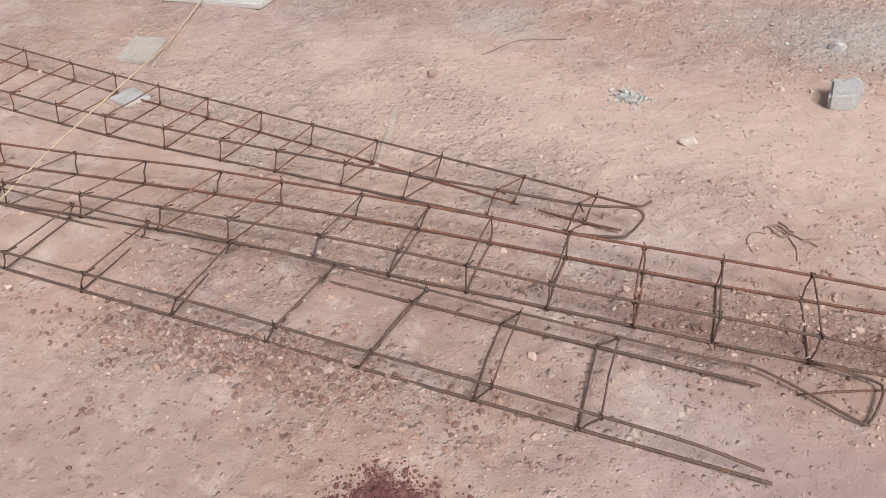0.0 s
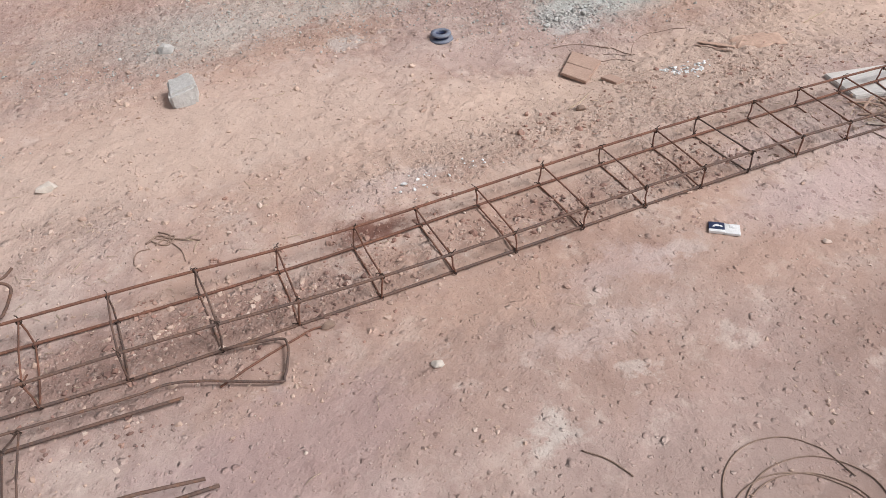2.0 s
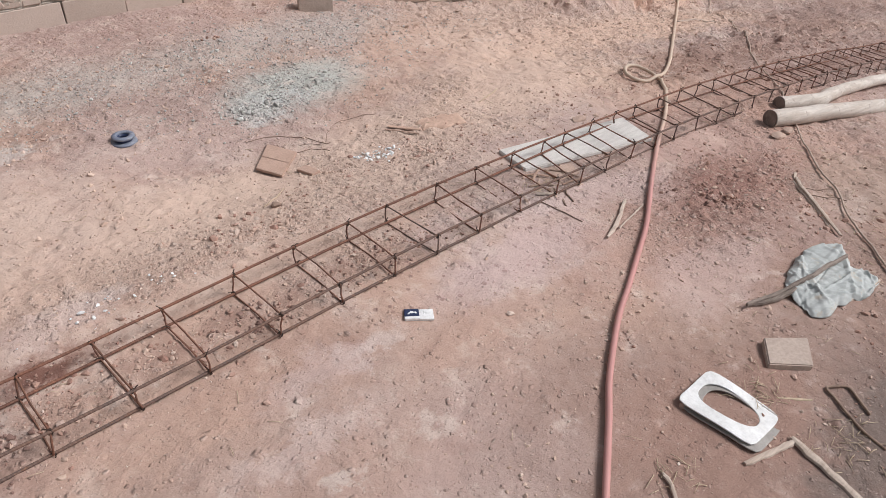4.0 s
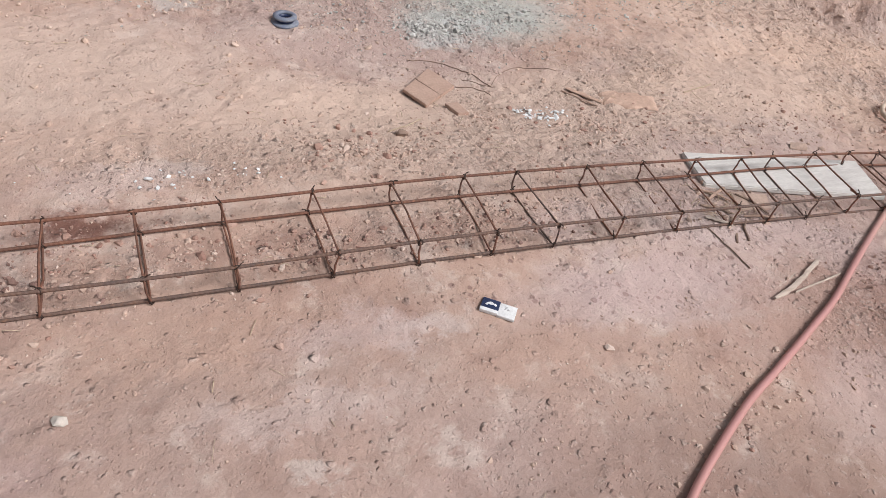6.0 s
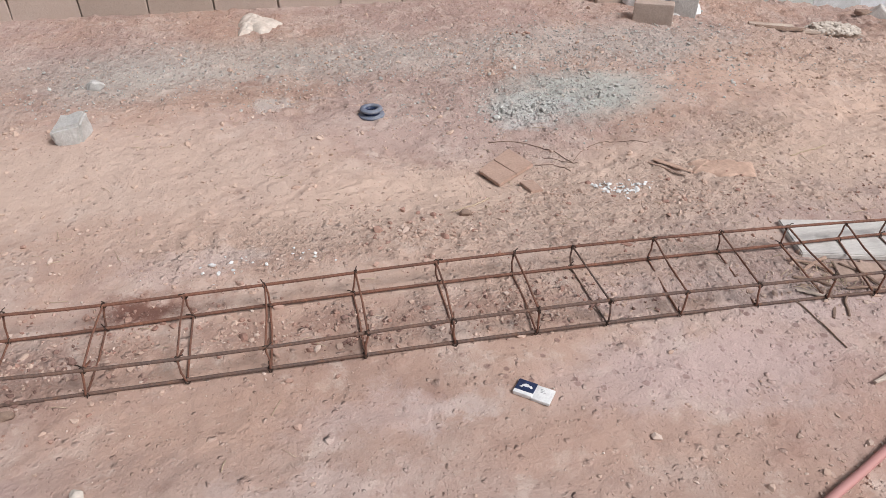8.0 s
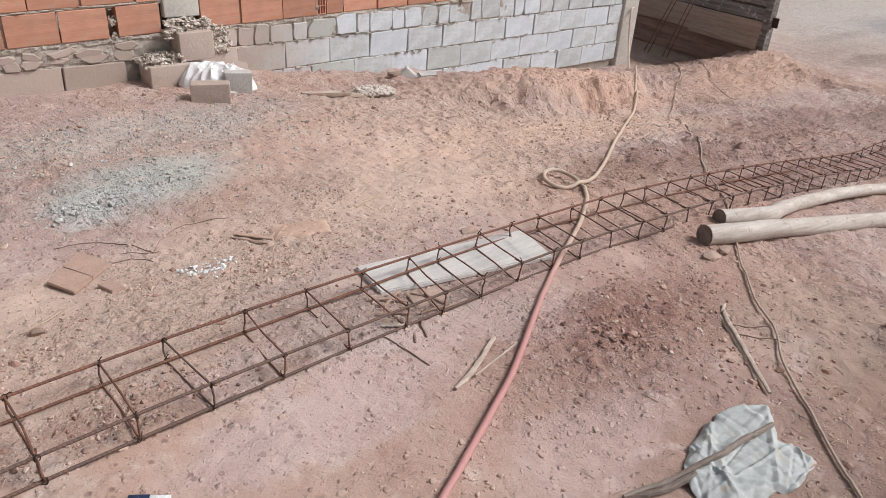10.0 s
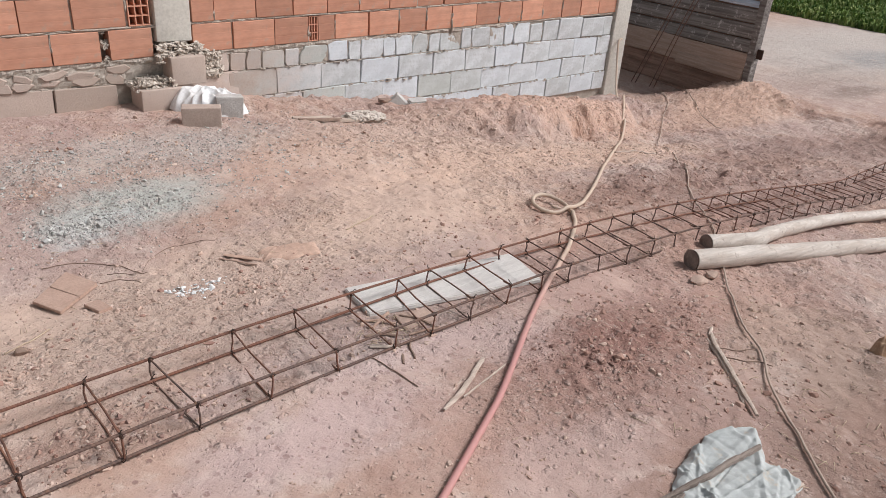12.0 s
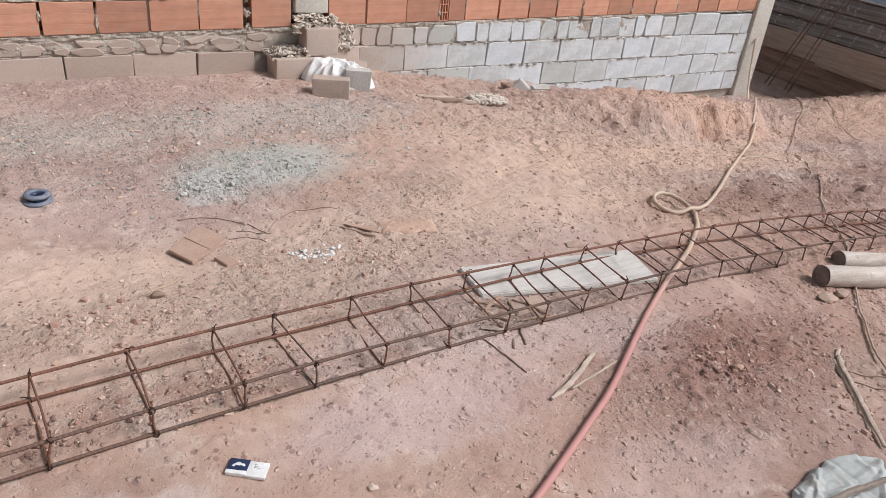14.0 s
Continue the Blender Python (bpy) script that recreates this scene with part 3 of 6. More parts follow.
def dug_band(x, y):
    """Dark earth thrown up in clods beyond the logs, 0 to 1."""
    mid = np.interp(x, (5.2, 6.2, 7.0, 8.5, 9.6, 11.0), (3.2, 3.35, 3.45, 3.7, 3.4, 3.1))
    wide = np.interp(x, (5.2, 6.5, 9.0, 11.0), (0.22, 0.3, 0.5, 0.45))
    return np.exp(-((y - mid) / wide) ** 4) * sstep(5.0, 5.8, x) * (1 - sstep(10.6, 11.4, x)) * np.clip(0.6 + 1.4 * value_noise(x, y, 1.6, 48), 0.15, 1.2)


def churned(x, y):
    """How loose and lumpy the surface is, 0 to 1."""
    patchy = np.clip(0.1 + 1.3 * value_noise(x, y, 0.8, 8) + 1.0 * value_noise(x, y, 2.9, 9), 0, 1)
    heap = 0.9 * np.exp(-((x - 4.0) / 0.5) ** 2 - ((y - 2.08) / 0.3) ** 2) + 0.45 * np.exp(-((x - 2.4) / 1.2) ** 4 - ((y - 3.14) / 0.2) ** 2)
    heap = heap + 0.35 * np.exp(-((y - 2.68) / 0.14) ** 2) + 0.5 * np.exp(-((x + 1.1) / 0.6) ** 2 - ((y - 2.05) / 0.15) ** 2)
    heap = heap + 0.5 * np.exp(-((x - 0.6) / 0.5) ** 2 - ((y - 2.62) / 0.2) ** 2)
    trodden = np.exp(-((x - 1.7) / 1.6) ** 4 - ((y - 1.9) / 0.55) ** 4) + np.exp(-((x - 0.7) / 1.4) ** 4 - ((y - 3.85) / 0.4) ** 4)
    patchy = patchy * (1 - 0.85 * np.clip(trodden, 0, 1))
    return np.clip(patchy * 0.6 + heap + 0.5 * sstep(4.2, 5.4, x) * (1 - sstep(9, 11, x)) + 0.3 * sstep(4.3, 4.9, y) + 0.22 * sstep(2.9, 3.2, y) * (1 - np.clip(trodden, 0, 1)), 0, 1.2)


def axis_lines(knots):
    """Grid lines from (start, spacing) knots; the last one closes the row."""
    out = []
    for (a, step), (b, _) in zip(knots, knots[1:]):
        out += list(np.linspace(a, b, max(1, round((b - a) / step)), endpoint=False))
    return np.array(out + [knots[-1][0]])


def build_ground():
    xs = axis_lines([(-400, 60), (-100, 15), (-25, 3), (-7, 0.25), (-3.4, 0.02), (-1.6, 0.011), (4.6, 0.013), (5.6, 0.018), (9.0, 0.03), (11.5, 0.12), (16, 0.5), (30, 4), (100, 30), (400, 1)])
    ys = axis_lines([(-400, 60), (-100, 15), (-20, 2), (-2, 0.25), (1.0, 0.011), (3.7, 0.014), (4.4, 0.016), (5.4, 0.025), (6.4, 0.3), (14, 1.5), (40, 10), (100, 40), (500, 1)])
    gx, gy = np.meshgrid(xs, ys)
    co = np.stack([gx, gy, ground_z(gx, gy)], -1).reshape(-1, 3)
    w, h = len(xs), len(ys)
    i = np.arange(w * h).reshape(h, w)
    quads = np.stack([i[:-1, :-1], i[:-1, 1:], i[1:, 1:], i[1:, :-1]], -1).reshape(-1, 4)
    me = bpy.data.meshes.new("ground")
    me.from_pydata(co.tolist(), [], quads.tolist())
    me.polygons.foreach_set("use_smooth", [True] * len(me.polygons))
    me.attributes.new("looseness", "FLOAT", "POINT").data.foreach_set("value", np.clip(churned(gx, gy), 0, 1).ravel().astype(np.float32))
    me.materials.append(M_EARTH)
    return tagged(new("ground", me), "trampled reddish earth of a building site with grey grit spills", "ground", kind="structure")


build_ground()


def place(ob, x, y, turn=0.0, dz=0.0, rx=0.0, ry=0.0):
    ob.matrix_basis = pose(x, y, float(ground_z(x, y)) + dz, rx, ry, turn)
    return ob


M_RED_LUMP = simple("dry_red_clay", (0.42, 0.265, 0.21), (0.35, 0.215, 0.17), 14.0, 0.95, 0, 0.5, 80.0)
M_DRY_LEAF = simple("brown_dry_leaf", (0.50, 0.34, 0.23), (0.34, 0.22, 0.145), 18.0, 0.8, 0, 0.4, 60.0, third=(0.60, 0.45, 0.31))
M_GREY_SLAB = simple("beige_grey_slab", (0.56, 0.51, 0.455), (0.48, 0.43, 0.385), 9.0, 0.95, 0, 0.5, 80.0)
M_BUFF = simple("dusty_buff_brick", (0.52, 0.425, 0.37), (0.45, 0.36, 0.31), 9.0, 0.9, 0, 0.4, 90.0)

# ---- the block wall along the far side ----
WALL_Y = 5.95


def clay_base(x):
    """Height of the underside of the first clay course."""
    return 0.297 + 0.017 * (x - 3.3)


def block_mesh(length, height, depth, seed, jitter=0.003, bevel=0.0035):
    rng = random.Random(seed)
    bm = bmesh.new()
    box(bm, (0, 0, 0), (length, depth, height), 0.0, jitter, rng)
    edges = [e for e in bm.edges if e.verts[0].co.y < depth * 0.5 or e.verts[1].co.y < depth * 0.5]
    bmesh.ops.bevel(bm, geom=edges, offset=bevel, segments=1, affect="EDGES")
    me = bpy.data.meshes.new("block")
    bm.to_mesh(me)
    bm.free()
    me.materials.append(M_BLOCK)
    return me


def clay_mesh(length, height=0.19, depth=0.11):
    """A hollow clay brick lying lengthwise: three bands with shallow grooves between them."""
    g, d = 0.002, 0.0009
    profile = [(0.004, 0), (0, 0.004)]
    for z in (0.062, 0.126):
        profile += [(0, z - g), (d, z - g * 0.4), (d, z + g * 0.4), (0, z + g)]
    profile += [(0, height - 0.004), (0.004, height), (depth, height), (depth, 0)]
    bm = bmesh.new()
    a = [bm.verts.new((0, y, z)) for y, z in profile]
    b = [bm.verts.new((length, y, z)) for y, z in profile]
    for i in range(len(profile)):
        j = (i + 1) % len(profile)
        bm.faces.new((a[i], a[j], b[j], b[i]))
    bm.faces.new(a[::-1])
    bm.faces.new(b)
    bmesh.ops.recalc_face_normals(bm, faces=bm.faces)
    me = bpy.data.meshes.new("brick")
    bm.to_mesh(me)
    bm.free()
    me.materials.append(M_TERRACOTTA)
    return me


def hollow_end_mesh(width, height=0.19, depth=0.2):
    """A clay brick laid end-on: webs round three by three open cells."""
    bm = bmesh.new()
    t = 0.007
    for i in range(4):
        x = i * (width - t) / 3
        box(bm, (x, 0, 0), (x + t, depth, height))
        z = i * (height - t) / 3
        box(bm, (0, 0.0015, z), (width, depth, z + t))
    me = bpy.data.meshes.new("brick")
    bm.to_mesh(me)
    bm.free()
    me.materials.append(M_TERRACOTTA)
    return me


def rubble_mesh(length, height, rng):
    """A flat-faced broken stone: an uneven many-sided outline with thickness."""
    bm = bmesh.new()
    n = rng.choice((5, 6, 7))
    ring = []
    for i in range(n):
        a = 2 * math.pi * (i + rng.uniform(-0.3, 0.3)) / n
        c, s = math.cos(a), math.sin(a)
        k = (abs(c) ** 5 + abs(s) ** 5) ** -0.2 * rng.uniform(0.82, 1.08)
        ring.append((length / 2 * (1 + c * k), height / 2 * (1 + s * k)))
    tip, tilt = rng.uniform(-0.12, 0.12), rng.uniform(-0.15, 0.15)
    front = [bm.verts.new((x, tip * (x - length / 2) + tilt * (z - height / 2), z)) for x, z in ring]
    back = [bm.verts.new((x, 0.1, z)) for x, z in ring]
    bm.faces.new(front)
    for i in range(n):
        bm.faces.new((front[i], back[i], back[(i + 1) % n], front[(i + 1) % n]))
    bmesh.ops.recalc_face_normals(bm, faces=bm.faces)
    bmesh.ops.bevel(bm, geom=[e for e in bm.edges if e.verts[0].co.y < 0.08 and e.verts[1].co.y < 0.08], offset=0.006, segments=1, affect="EDGES")
    me = bpy.data.meshes.new("rubble_stone")
    bm.to_mesh(me)
    bm.free()
    me.materials.append(M_BLOCK)
    return me


def chipped_mesh(length, height, rng):
    """A broken block piece: a flat face with knocked-off corners and ragged edges."""
    w, h = length, height
    ring = []
    for corner in range(4):
        a, b = (rng.uniform(0.15, 0.5) if rng.random() < 0.5 else rng.uniform(0.02, 0.1) for _ in range(2))
        ring += (((a * w * 0.5, 0), (0, b * h)), ((0, h - a * h), (b * w * 0.5, h)), ((w - a * w * 0.5, h), (w, h - b * h)), ((w, b * h), (w - a * w * 0.5, 0)))[corner]
    fine = []
    for (x, z), (u, v) in zip(ring, ring[1:] + ring[:1]):
        for t in (0, 0.33, 0.66):
            fine.append((x + (u - x) * t + rng.uniform(-0.004, 0.004), z + (v - z) * t + rng.uniform(-0.004, 0.004)))
    bm = bmesh.new()
    tip, tilt = rng.uniform(-0.05, 0.05), rng.uniform(-0.08, 0.08)
    rim = [bm.verts.new((x, 0.005 + tip * (x - w / 2) + tilt * (z - h / 2), z)) for x, z in fine]
    face = [bm.verts.new((w / 2 + (x - w / 2) * 0.95, tip * (x - w / 2) + tilt * (z - h / 2), h / 2 + (z - h / 2) * 0.92)) for x, z in fine]
    back = [bm.verts.new((x, 0.1, z)) for x, z in fine]
    bm.faces.new(face)
    k = len(fine)
    for i in range(k):
        j = (i + 1) % k
        bm.faces.new((face[i], rim[i], rim[j], face[j]))
        bm.faces.new((rim[i], back[i], back[j], rim[j]))
    bmesh.ops.recalc_face_normals(bm, faces=bm.faces)
    me = bpy.data.meshes.new("block_fragment")
    bm.to_mesh(me)
    bm.free()
    me.materials.append(M_BLOCK)
    return me


def build_wall():
    rng = random.Random(5)
    x0, x1 = -1.2, 9.15
    bm = bmesh.new()
    box(bm, (x0, WALL_Y + 0.035, -0.75), (x1, WALL_Y + 0.13, 0.30))
    n = 40
    rows = [[bm.verts.new((x0 + (x1 - x0) * i / n, y, z + 0.017 * ((x0 + (x1 - x0) * i / n) - 3.3))) for i in range(n + 1)] for y, z in ((WALL_Y + 0.1, 0.24), (WALL_Y + 0.1, 1.10), (WALL_Y + 0.125, 1.10), (WALL_Y + 0.125, 0.24))]
    for k in range(4):
        for i in range(n):
            bm.faces.new((rows[k][i], rows[k][i + 1], rows[(k + 1) % 4][i + 1], rows[(k + 1) % 4][i]))
    bmesh.ops.recalc_face_normals(bm, faces=bm.faces)
    wall = part("wall_north", bm, M_MORTAR, None, "unfinished wall of grey concrete blocks under orange clay bricks", False)
    tagged(wall, category="wall", kind="structure")

    def piece(name, me, x, z, y=WALL_Y, tip=0.0):
        ob = new(name, me)
        ob.parent = wall
        ob.matrix_basis = pose(x, y + rng.uniform(-0.004, 0.004), z, 0, tip + rng.uniform(-0.3, 0.3), rng.uniform(-0.3, 0.3))
        return ob

    # three regular courses of concrete blocks
    full = [block_mesh(0.394, 0.192, 0.12, s, 0.006, 0.004) for s in range(10)]
    for start, z, first, last in ((5.29, -0.048, x0, 9.1), (5.12, -0.248, 3.0, 9.1), (5.31, -0.448, 5.0, 9.1)):
        x = start - 0.402 * math.ceil((start - first) / 0.402)
        while x < last:
            end = min(x + 0.394, 9.14)
            # the pilaster's footing takes the place of the blocks there
            if not (z == -0.048 and 3.62 < x < 4.2) and end - x > 0.08:
                me = rng.choice(full) if end - x > 0.38 else block_mesh(end - x, 0.19, 0.12, 77)
                piece("concrete_block", me, x, z + 0.004)
            x += 0.402
    # the broken levelling course
    x = x0
    while x < 9.1:
        w = rng.choice((0.13, 0.19, 0.24, 0.27, 0.2))
        if x > 8.0:
            w = 0.388
        w = min(w, 9.13 - x)
        top = clay_base(x + w / 2) - 0.02
        low = 0.157 if x > 4.3 else 0.15
        h = top - low - rng.choice((0.0, 0.0, 0.01, 0.02))
        if x < 4.3:
            h -= 0.012
        if x < 3.7:
            # broken stones in one or two layers
            for k in range(2 if h > 0.07 else 1):
                hh = h * (rng.uniform(0.5, 0.75) if h > 0.07 else 1.05)
                piece("rubble_stone", rubble_mesh(w * rng.uniform(0.8, 1.1), hh, rng), x + rng.uniform(-0.03, 0.03), low + k * (h - hh), WALL_Y + rng.uniform(-0.012, 0.004), rng.uniform(-9, 9))
        elif w > 0.06 and not 3.78 < x + w / 2 < 4.3:
            me = chipped_mesh(w - 0.01, h, rng) if x < 7.9 else block_mesh(w - 0.01, h, 0.12, rng.random(), 0.005, 0.005)
            piece("block_fragment", me, x, low, WALL_Y + rng.uniform(-0.006, 0.004), rng.uniform(-5.0, 5.0) if x < 4.3 else rng.uniform(-3.0, 3.0) if x < 7.4 else 0)
        x += w
    # clay courses
    slope, joints = math.degrees(math.atan(0.017)), []
    # joints beside the column, where the bricks are uneven; regular ones carry on from them
    set_out = ((3.309, 3.613, 3.952), (4.232, 4.538, 4.877, 5.177, 5.263, 5.424, 5.76, 6.078, 6.388, 6.687, 6.998, 7.305)), ((3.459, 3.798, 3.952), (4.232, 4.401, 4.727, 5.04)), ((3.35, 3.66, 3.952), (4.232, 4.55, 4.86)), ((3.5, 3.81, 3.952), (4.232, 4.40, 4.71))
    hollow = {(0, 5.177), (1, 3.798)}
    shapes = {}
    for course, (left, right) in enumerate(set_out):
        left, right = list(left), list(right)
        while left[0] > x0 + 0.3:
            left.insert(0, left[0] - 0.308)
        while right[-1] < 8.85:
            right.append(right[-1] + 0.308)
        right.append(9.15)
        for run in (left, right):
            for start, end in zip(run, run[1:]):
                gap = rng.uniform(0.008, 0.016)
                first = start + (0.05 if (course, start) == (0, 3.613) else 0.0)
                w = round(end - first - gap, 2)
                if (course, start) in hollow:
                    me = hollow_end_mesh(w)
                else:
                    me = shapes.setdefault(w, clay_mesh(w))
                z = clay_base(first) + course * 0.208
                piece("clay_brick", me, first, z, WALL_Y, -slope)
                joints.append((first + w, end - first - w, z))
    # mortar squeezed out of the joints: rough ribbons, and the ragged bed of the levelling course
    def ribbon(bm, low, high, out, seed, start=x0, end=9.13, rows=5, recess=0.016):
        xs = np.arange(start, end, 0.012)
        grid = []
        for x in xs:
            a, b = low(x), high(x)
            ragged = 0.35 * (b - a) * noise.noise(Vector((x * 9, seed, 0)))
            col = []
            for k in range(rows):
                t = k / (rows - 1)
                bulge = math.sin(math.pi * min(max(t, 0.02), 0.98)) ** 0.5
                n = noise.noise(Vector((x * 16, t * 3 + seed * 7, 1))) + 0.7 * noise.noise(Vector((x * 45, t * 7, seed)))
                col.append(bm.verts.new((x, WALL_Y + recess - bulge * out * (0.75 + 0.9 * n), a + (b - a) * t + ragged * (1 if k in (0, rows - 1) else 0.3))))
            grid.append(col)
        for a, b in zip(grid, grid[1:]):
            for k in range(rows - 1):
                bm.faces.new((a[k], b[k], b[k + 1], a[k + 1]))

    bm = bmesh.new()
    ribbon(bm, lambda x: clay_base(x) - 0.045 if x < 7.5 else clay_base(x) - 0.025, lambda x: clay_base(x) + 0.004, 0.018, 1)
    for course in (1, 2, 3):
        ribbon(bm, lambda x: clay_base(x) + course * 0.208 - 0.02, lambda x: clay_base(x) + course * 0.208 + 0.004, 0.017, 1 + course)
    ribbon(bm, lambda x: 0.16, lambda x: clay_base(x) - 0.02, 0.008, 6, end=8.0, rows=10)
    ribbon(bm, lambda x: 0.15, lambda x: clay_base(x) - 0.03, 0.016, 16, end=3.75, rows=8)
    for left, gap, z in joints:
        x = left + gap / 2
        # most upright joints are filled a little short of the face; a few were left open
        low = z + (rng.uniform(0.03, 0.1) if rng.random() < 0.3 else 0.0)
        if rng.random() < 0.5:
            box(bm, (left - 0.002, WALL_Y + rng.uniform(0.006, 0.03), low), (left + gap + 0.002, WALL_Y + 0.09, z + 0.2), 0.0, 0.003, rng)
        for k in range(rng.choice((0, 0, 1, 2))):
            lump(bm, (x + rng.uniform(-0.004, 0.004), WALL_Y + rng.uniform(0.0, 0.012), z + rng.uniform(0.02, 0.17)), (rng.uniform(0.006, 0.013), 0.014, rng.uniform(0.02, 0.06)), rng, 2, 0.9)
    for z, first in ((0.15, 4.4), (-0.05, 4.7), (-0.25, 5.7)):
        for k in range(120):
            lump(bm, (rng.uniform(first, 9.1), WALL_Y + rng.uniform(-0.004, 0.012), z + rng.gauss(0, 0.006)), (rng.uniform(0.006, 0.028), 0.012, rng.uniform(0.004, 0.011)), rng, 1, 0.9)
    # crumbling mortar round the broken brick end
    for k in range(26):
        lump(bm, (3.634 + rng.gauss(0, 0.012), WALL_Y + rng.uniform(0.0, 0.05), rng.choice((0.29, 0.40, 0.41, 0.49)) + rng.uniform(-0.02, 0.02)), (rng.uniform(0.008, 0.018), 0.016, rng.uniform(0.008, 0.022)), rng, 2, 1.0)
    ribbon(bm, lambda x: 0.137, lambda x: 0.162, 0.016, 7, recess=0.02)
    ribbon(bm, lambda x: -0.062, lambda x: -0.042, 0.012, 8, 4.6, recess=0.022)
    ribbon(bm, lambda x: -0.262, lambda x: -0.242, 0.012, 9, 5.6, recess=0.022)
    tagged(part("mortar", bm, M_MORTAR, wall, "rough grey mortar squeezed from the joints", False), kind="stuff")
    # poured column above the footing, and the end post
    bm = bmesh.new()
    box(bm, (3.965, WALL_Y - 0.014, 0.40), (4.215, WALL_Y + 0.15, 1.12), 0.006, 0.004, rng)
    part("column", bm, M_COLUMN, wall, "smooth grey poured concrete column")
    bm = bmesh.new()
    box(bm, (9.15, WALL_Y - 0.03, -0.75), (9.40, WALL_Y + 0.2, 1.15), 0.008, 0.006, rng)
    part("end_post", bm, M_COLUMN, wall, "grey poured concrete end post")
    bm = bmesh.new()
    for i in range(150):
        a = rng.uniform(0, 1)
        lump(bm, (3.93 + a * 0.36, WALL_Y - rng.uniform(-0.02, 0.12), 0.33 + rng.uniform(-0.02, 0.07) - 0.3 * max(0, abs(a - 0.5) - 0.38)), (rng.uniform(0.006, 0.03), rng.uniform(0.006, 0.026), rng.uniform(0.005, 0.017)), rng, 2, 1.2)
    for i in range(160):
        lump(bm, (rng.uniform(3.74, 4.02), WALL_Y - rng.uniform(0.0, 0.17), 0.135 + rng.uniform(-0.01, 0.05)), (rng.uniform(0.005, 0.022), rng.uniform(0.005, 0.02), rng.uniform(0.004, 0.015)), rng, 2, 1.2)
    for i in range(60):
        lump(bm, (rng.uniform(4.29, 4.42), WALL_Y - rng.uniform(-0.01, 0.02), rng.uniform(0.13, 0.3)), (rng.uniform(0.01, 0.03), 0.014, rng.uniform(0.008, 0.024)), rng, 2, 1.2)
    tagged(part("mortar_spill", bm, M_SPILL, wall, "crumbled grey mortar round the column foot", False), kind="stuff")
    for lo, hi in (((3.76, WALL_Y - 0.20, -0.06), (4.08, WALL_Y - 0.002, 0.13)), ((3.995, WALL_Y - 0.16, 0.137), (4.235, WALL_Y - 0.002, 0.325)), ((4.09, WALL_Y - 0.006, -0.12), (4.56, WALL_Y + 0.1, 0.16))):
        bm = bmesh.new()
        box(bm, lo, hi, 0.007, 0.005, rng)
        part("footing_block", bm, M_BLOCK, wall, "muddy concrete block of the pilaster footing")
    return wall


build_wall()

# ---- reinforcement cages ----


def tie_mesh():
    """Binding wire wound round a crossing, with a twisted tail."""
    bm = bmesh.new()
    for k, turn in enumerate((0.3, -0.5)):
        ring = [(0.0085 * math.cos(a) * math.cos(turn), 0.0085 * math.cos(a) * math.sin(turn) + 0.002 * k, 0.0095 * math.sin(a)) for a in [i * math.pi / 4 for i in range(8)]]
        tube(bm, ring, 0.0017, 4, closed=True)
    tube(bm, [(0, 0, 0.008), (0.004, 0.003, 0.016), (0.011, 0.004, 0.02)], 0.0018, 4)
    me = bpy.data.meshes.new("tie")
    bm.to_mesh(me)
    bm.free()
    me.materials.append(M_TIE)
    return me


TIE = tie_mesh()


def stirrup(parent, corners, rng, radius=0.0032, material=None, tie=True):
    """A closed bent hoop through four corners, with rounded bends, and its ties."""
    mid = sum((Vector(c) for c in corners), Vector()) / 4
    pts = []
    for i in range(4):
        c, a, b = Vector(corners[i]), Vector(corners[i - 1]), Vector(corners[(i + 1) % 4])
        c = c + (c - mid).normalized() * 0.007
        da, db = (a - c).normalized() * 0.013, (b - c).normalized() * 0.013
        pts += [c + da, c + (da + db) * 0.3, c + db, c * 0.5 + b * 0.5 + Vector((rng.uniform(-0.005, 0.005), 0, rng.uniform(-0.003, 0.003)))]
    bm = tube(bmesh.new(), pts, radius, 6, closed=True)
    # the hooked ends of the hoop
    c = Vector(corners[1])
    tube(bm, [c + (c - mid).normalized() * 0.006, c + (mid - c).normalized() * 0.05 + Vector((0.008, 0, 0.004))], radius, 6)
    ob = part("stirrup", bm, material or M_RUST, parent)
    if tie:
        for c in corners:
            k = new("tie", TIE)
            k.parent = ob
            k.matrix_basis = pose(*c, rng.uniform(-40, 40), rng.uniform(-30, 30), rng.uniform(0, 360))
    return ob


def bar_line(points, rng, wobble=0.004):
    return [Vector(p) + Vector((0, rng.uniform(-wobble, wobble), rng.uniform(0, wobble))) for p in points]


def rod(parent, points, material, radius=0.005, sides=8, smooth_steps=4):
    return part("bar", tube(bmesh.new(), curve_through(points, smooth_steps), radius, sides), material, parent)


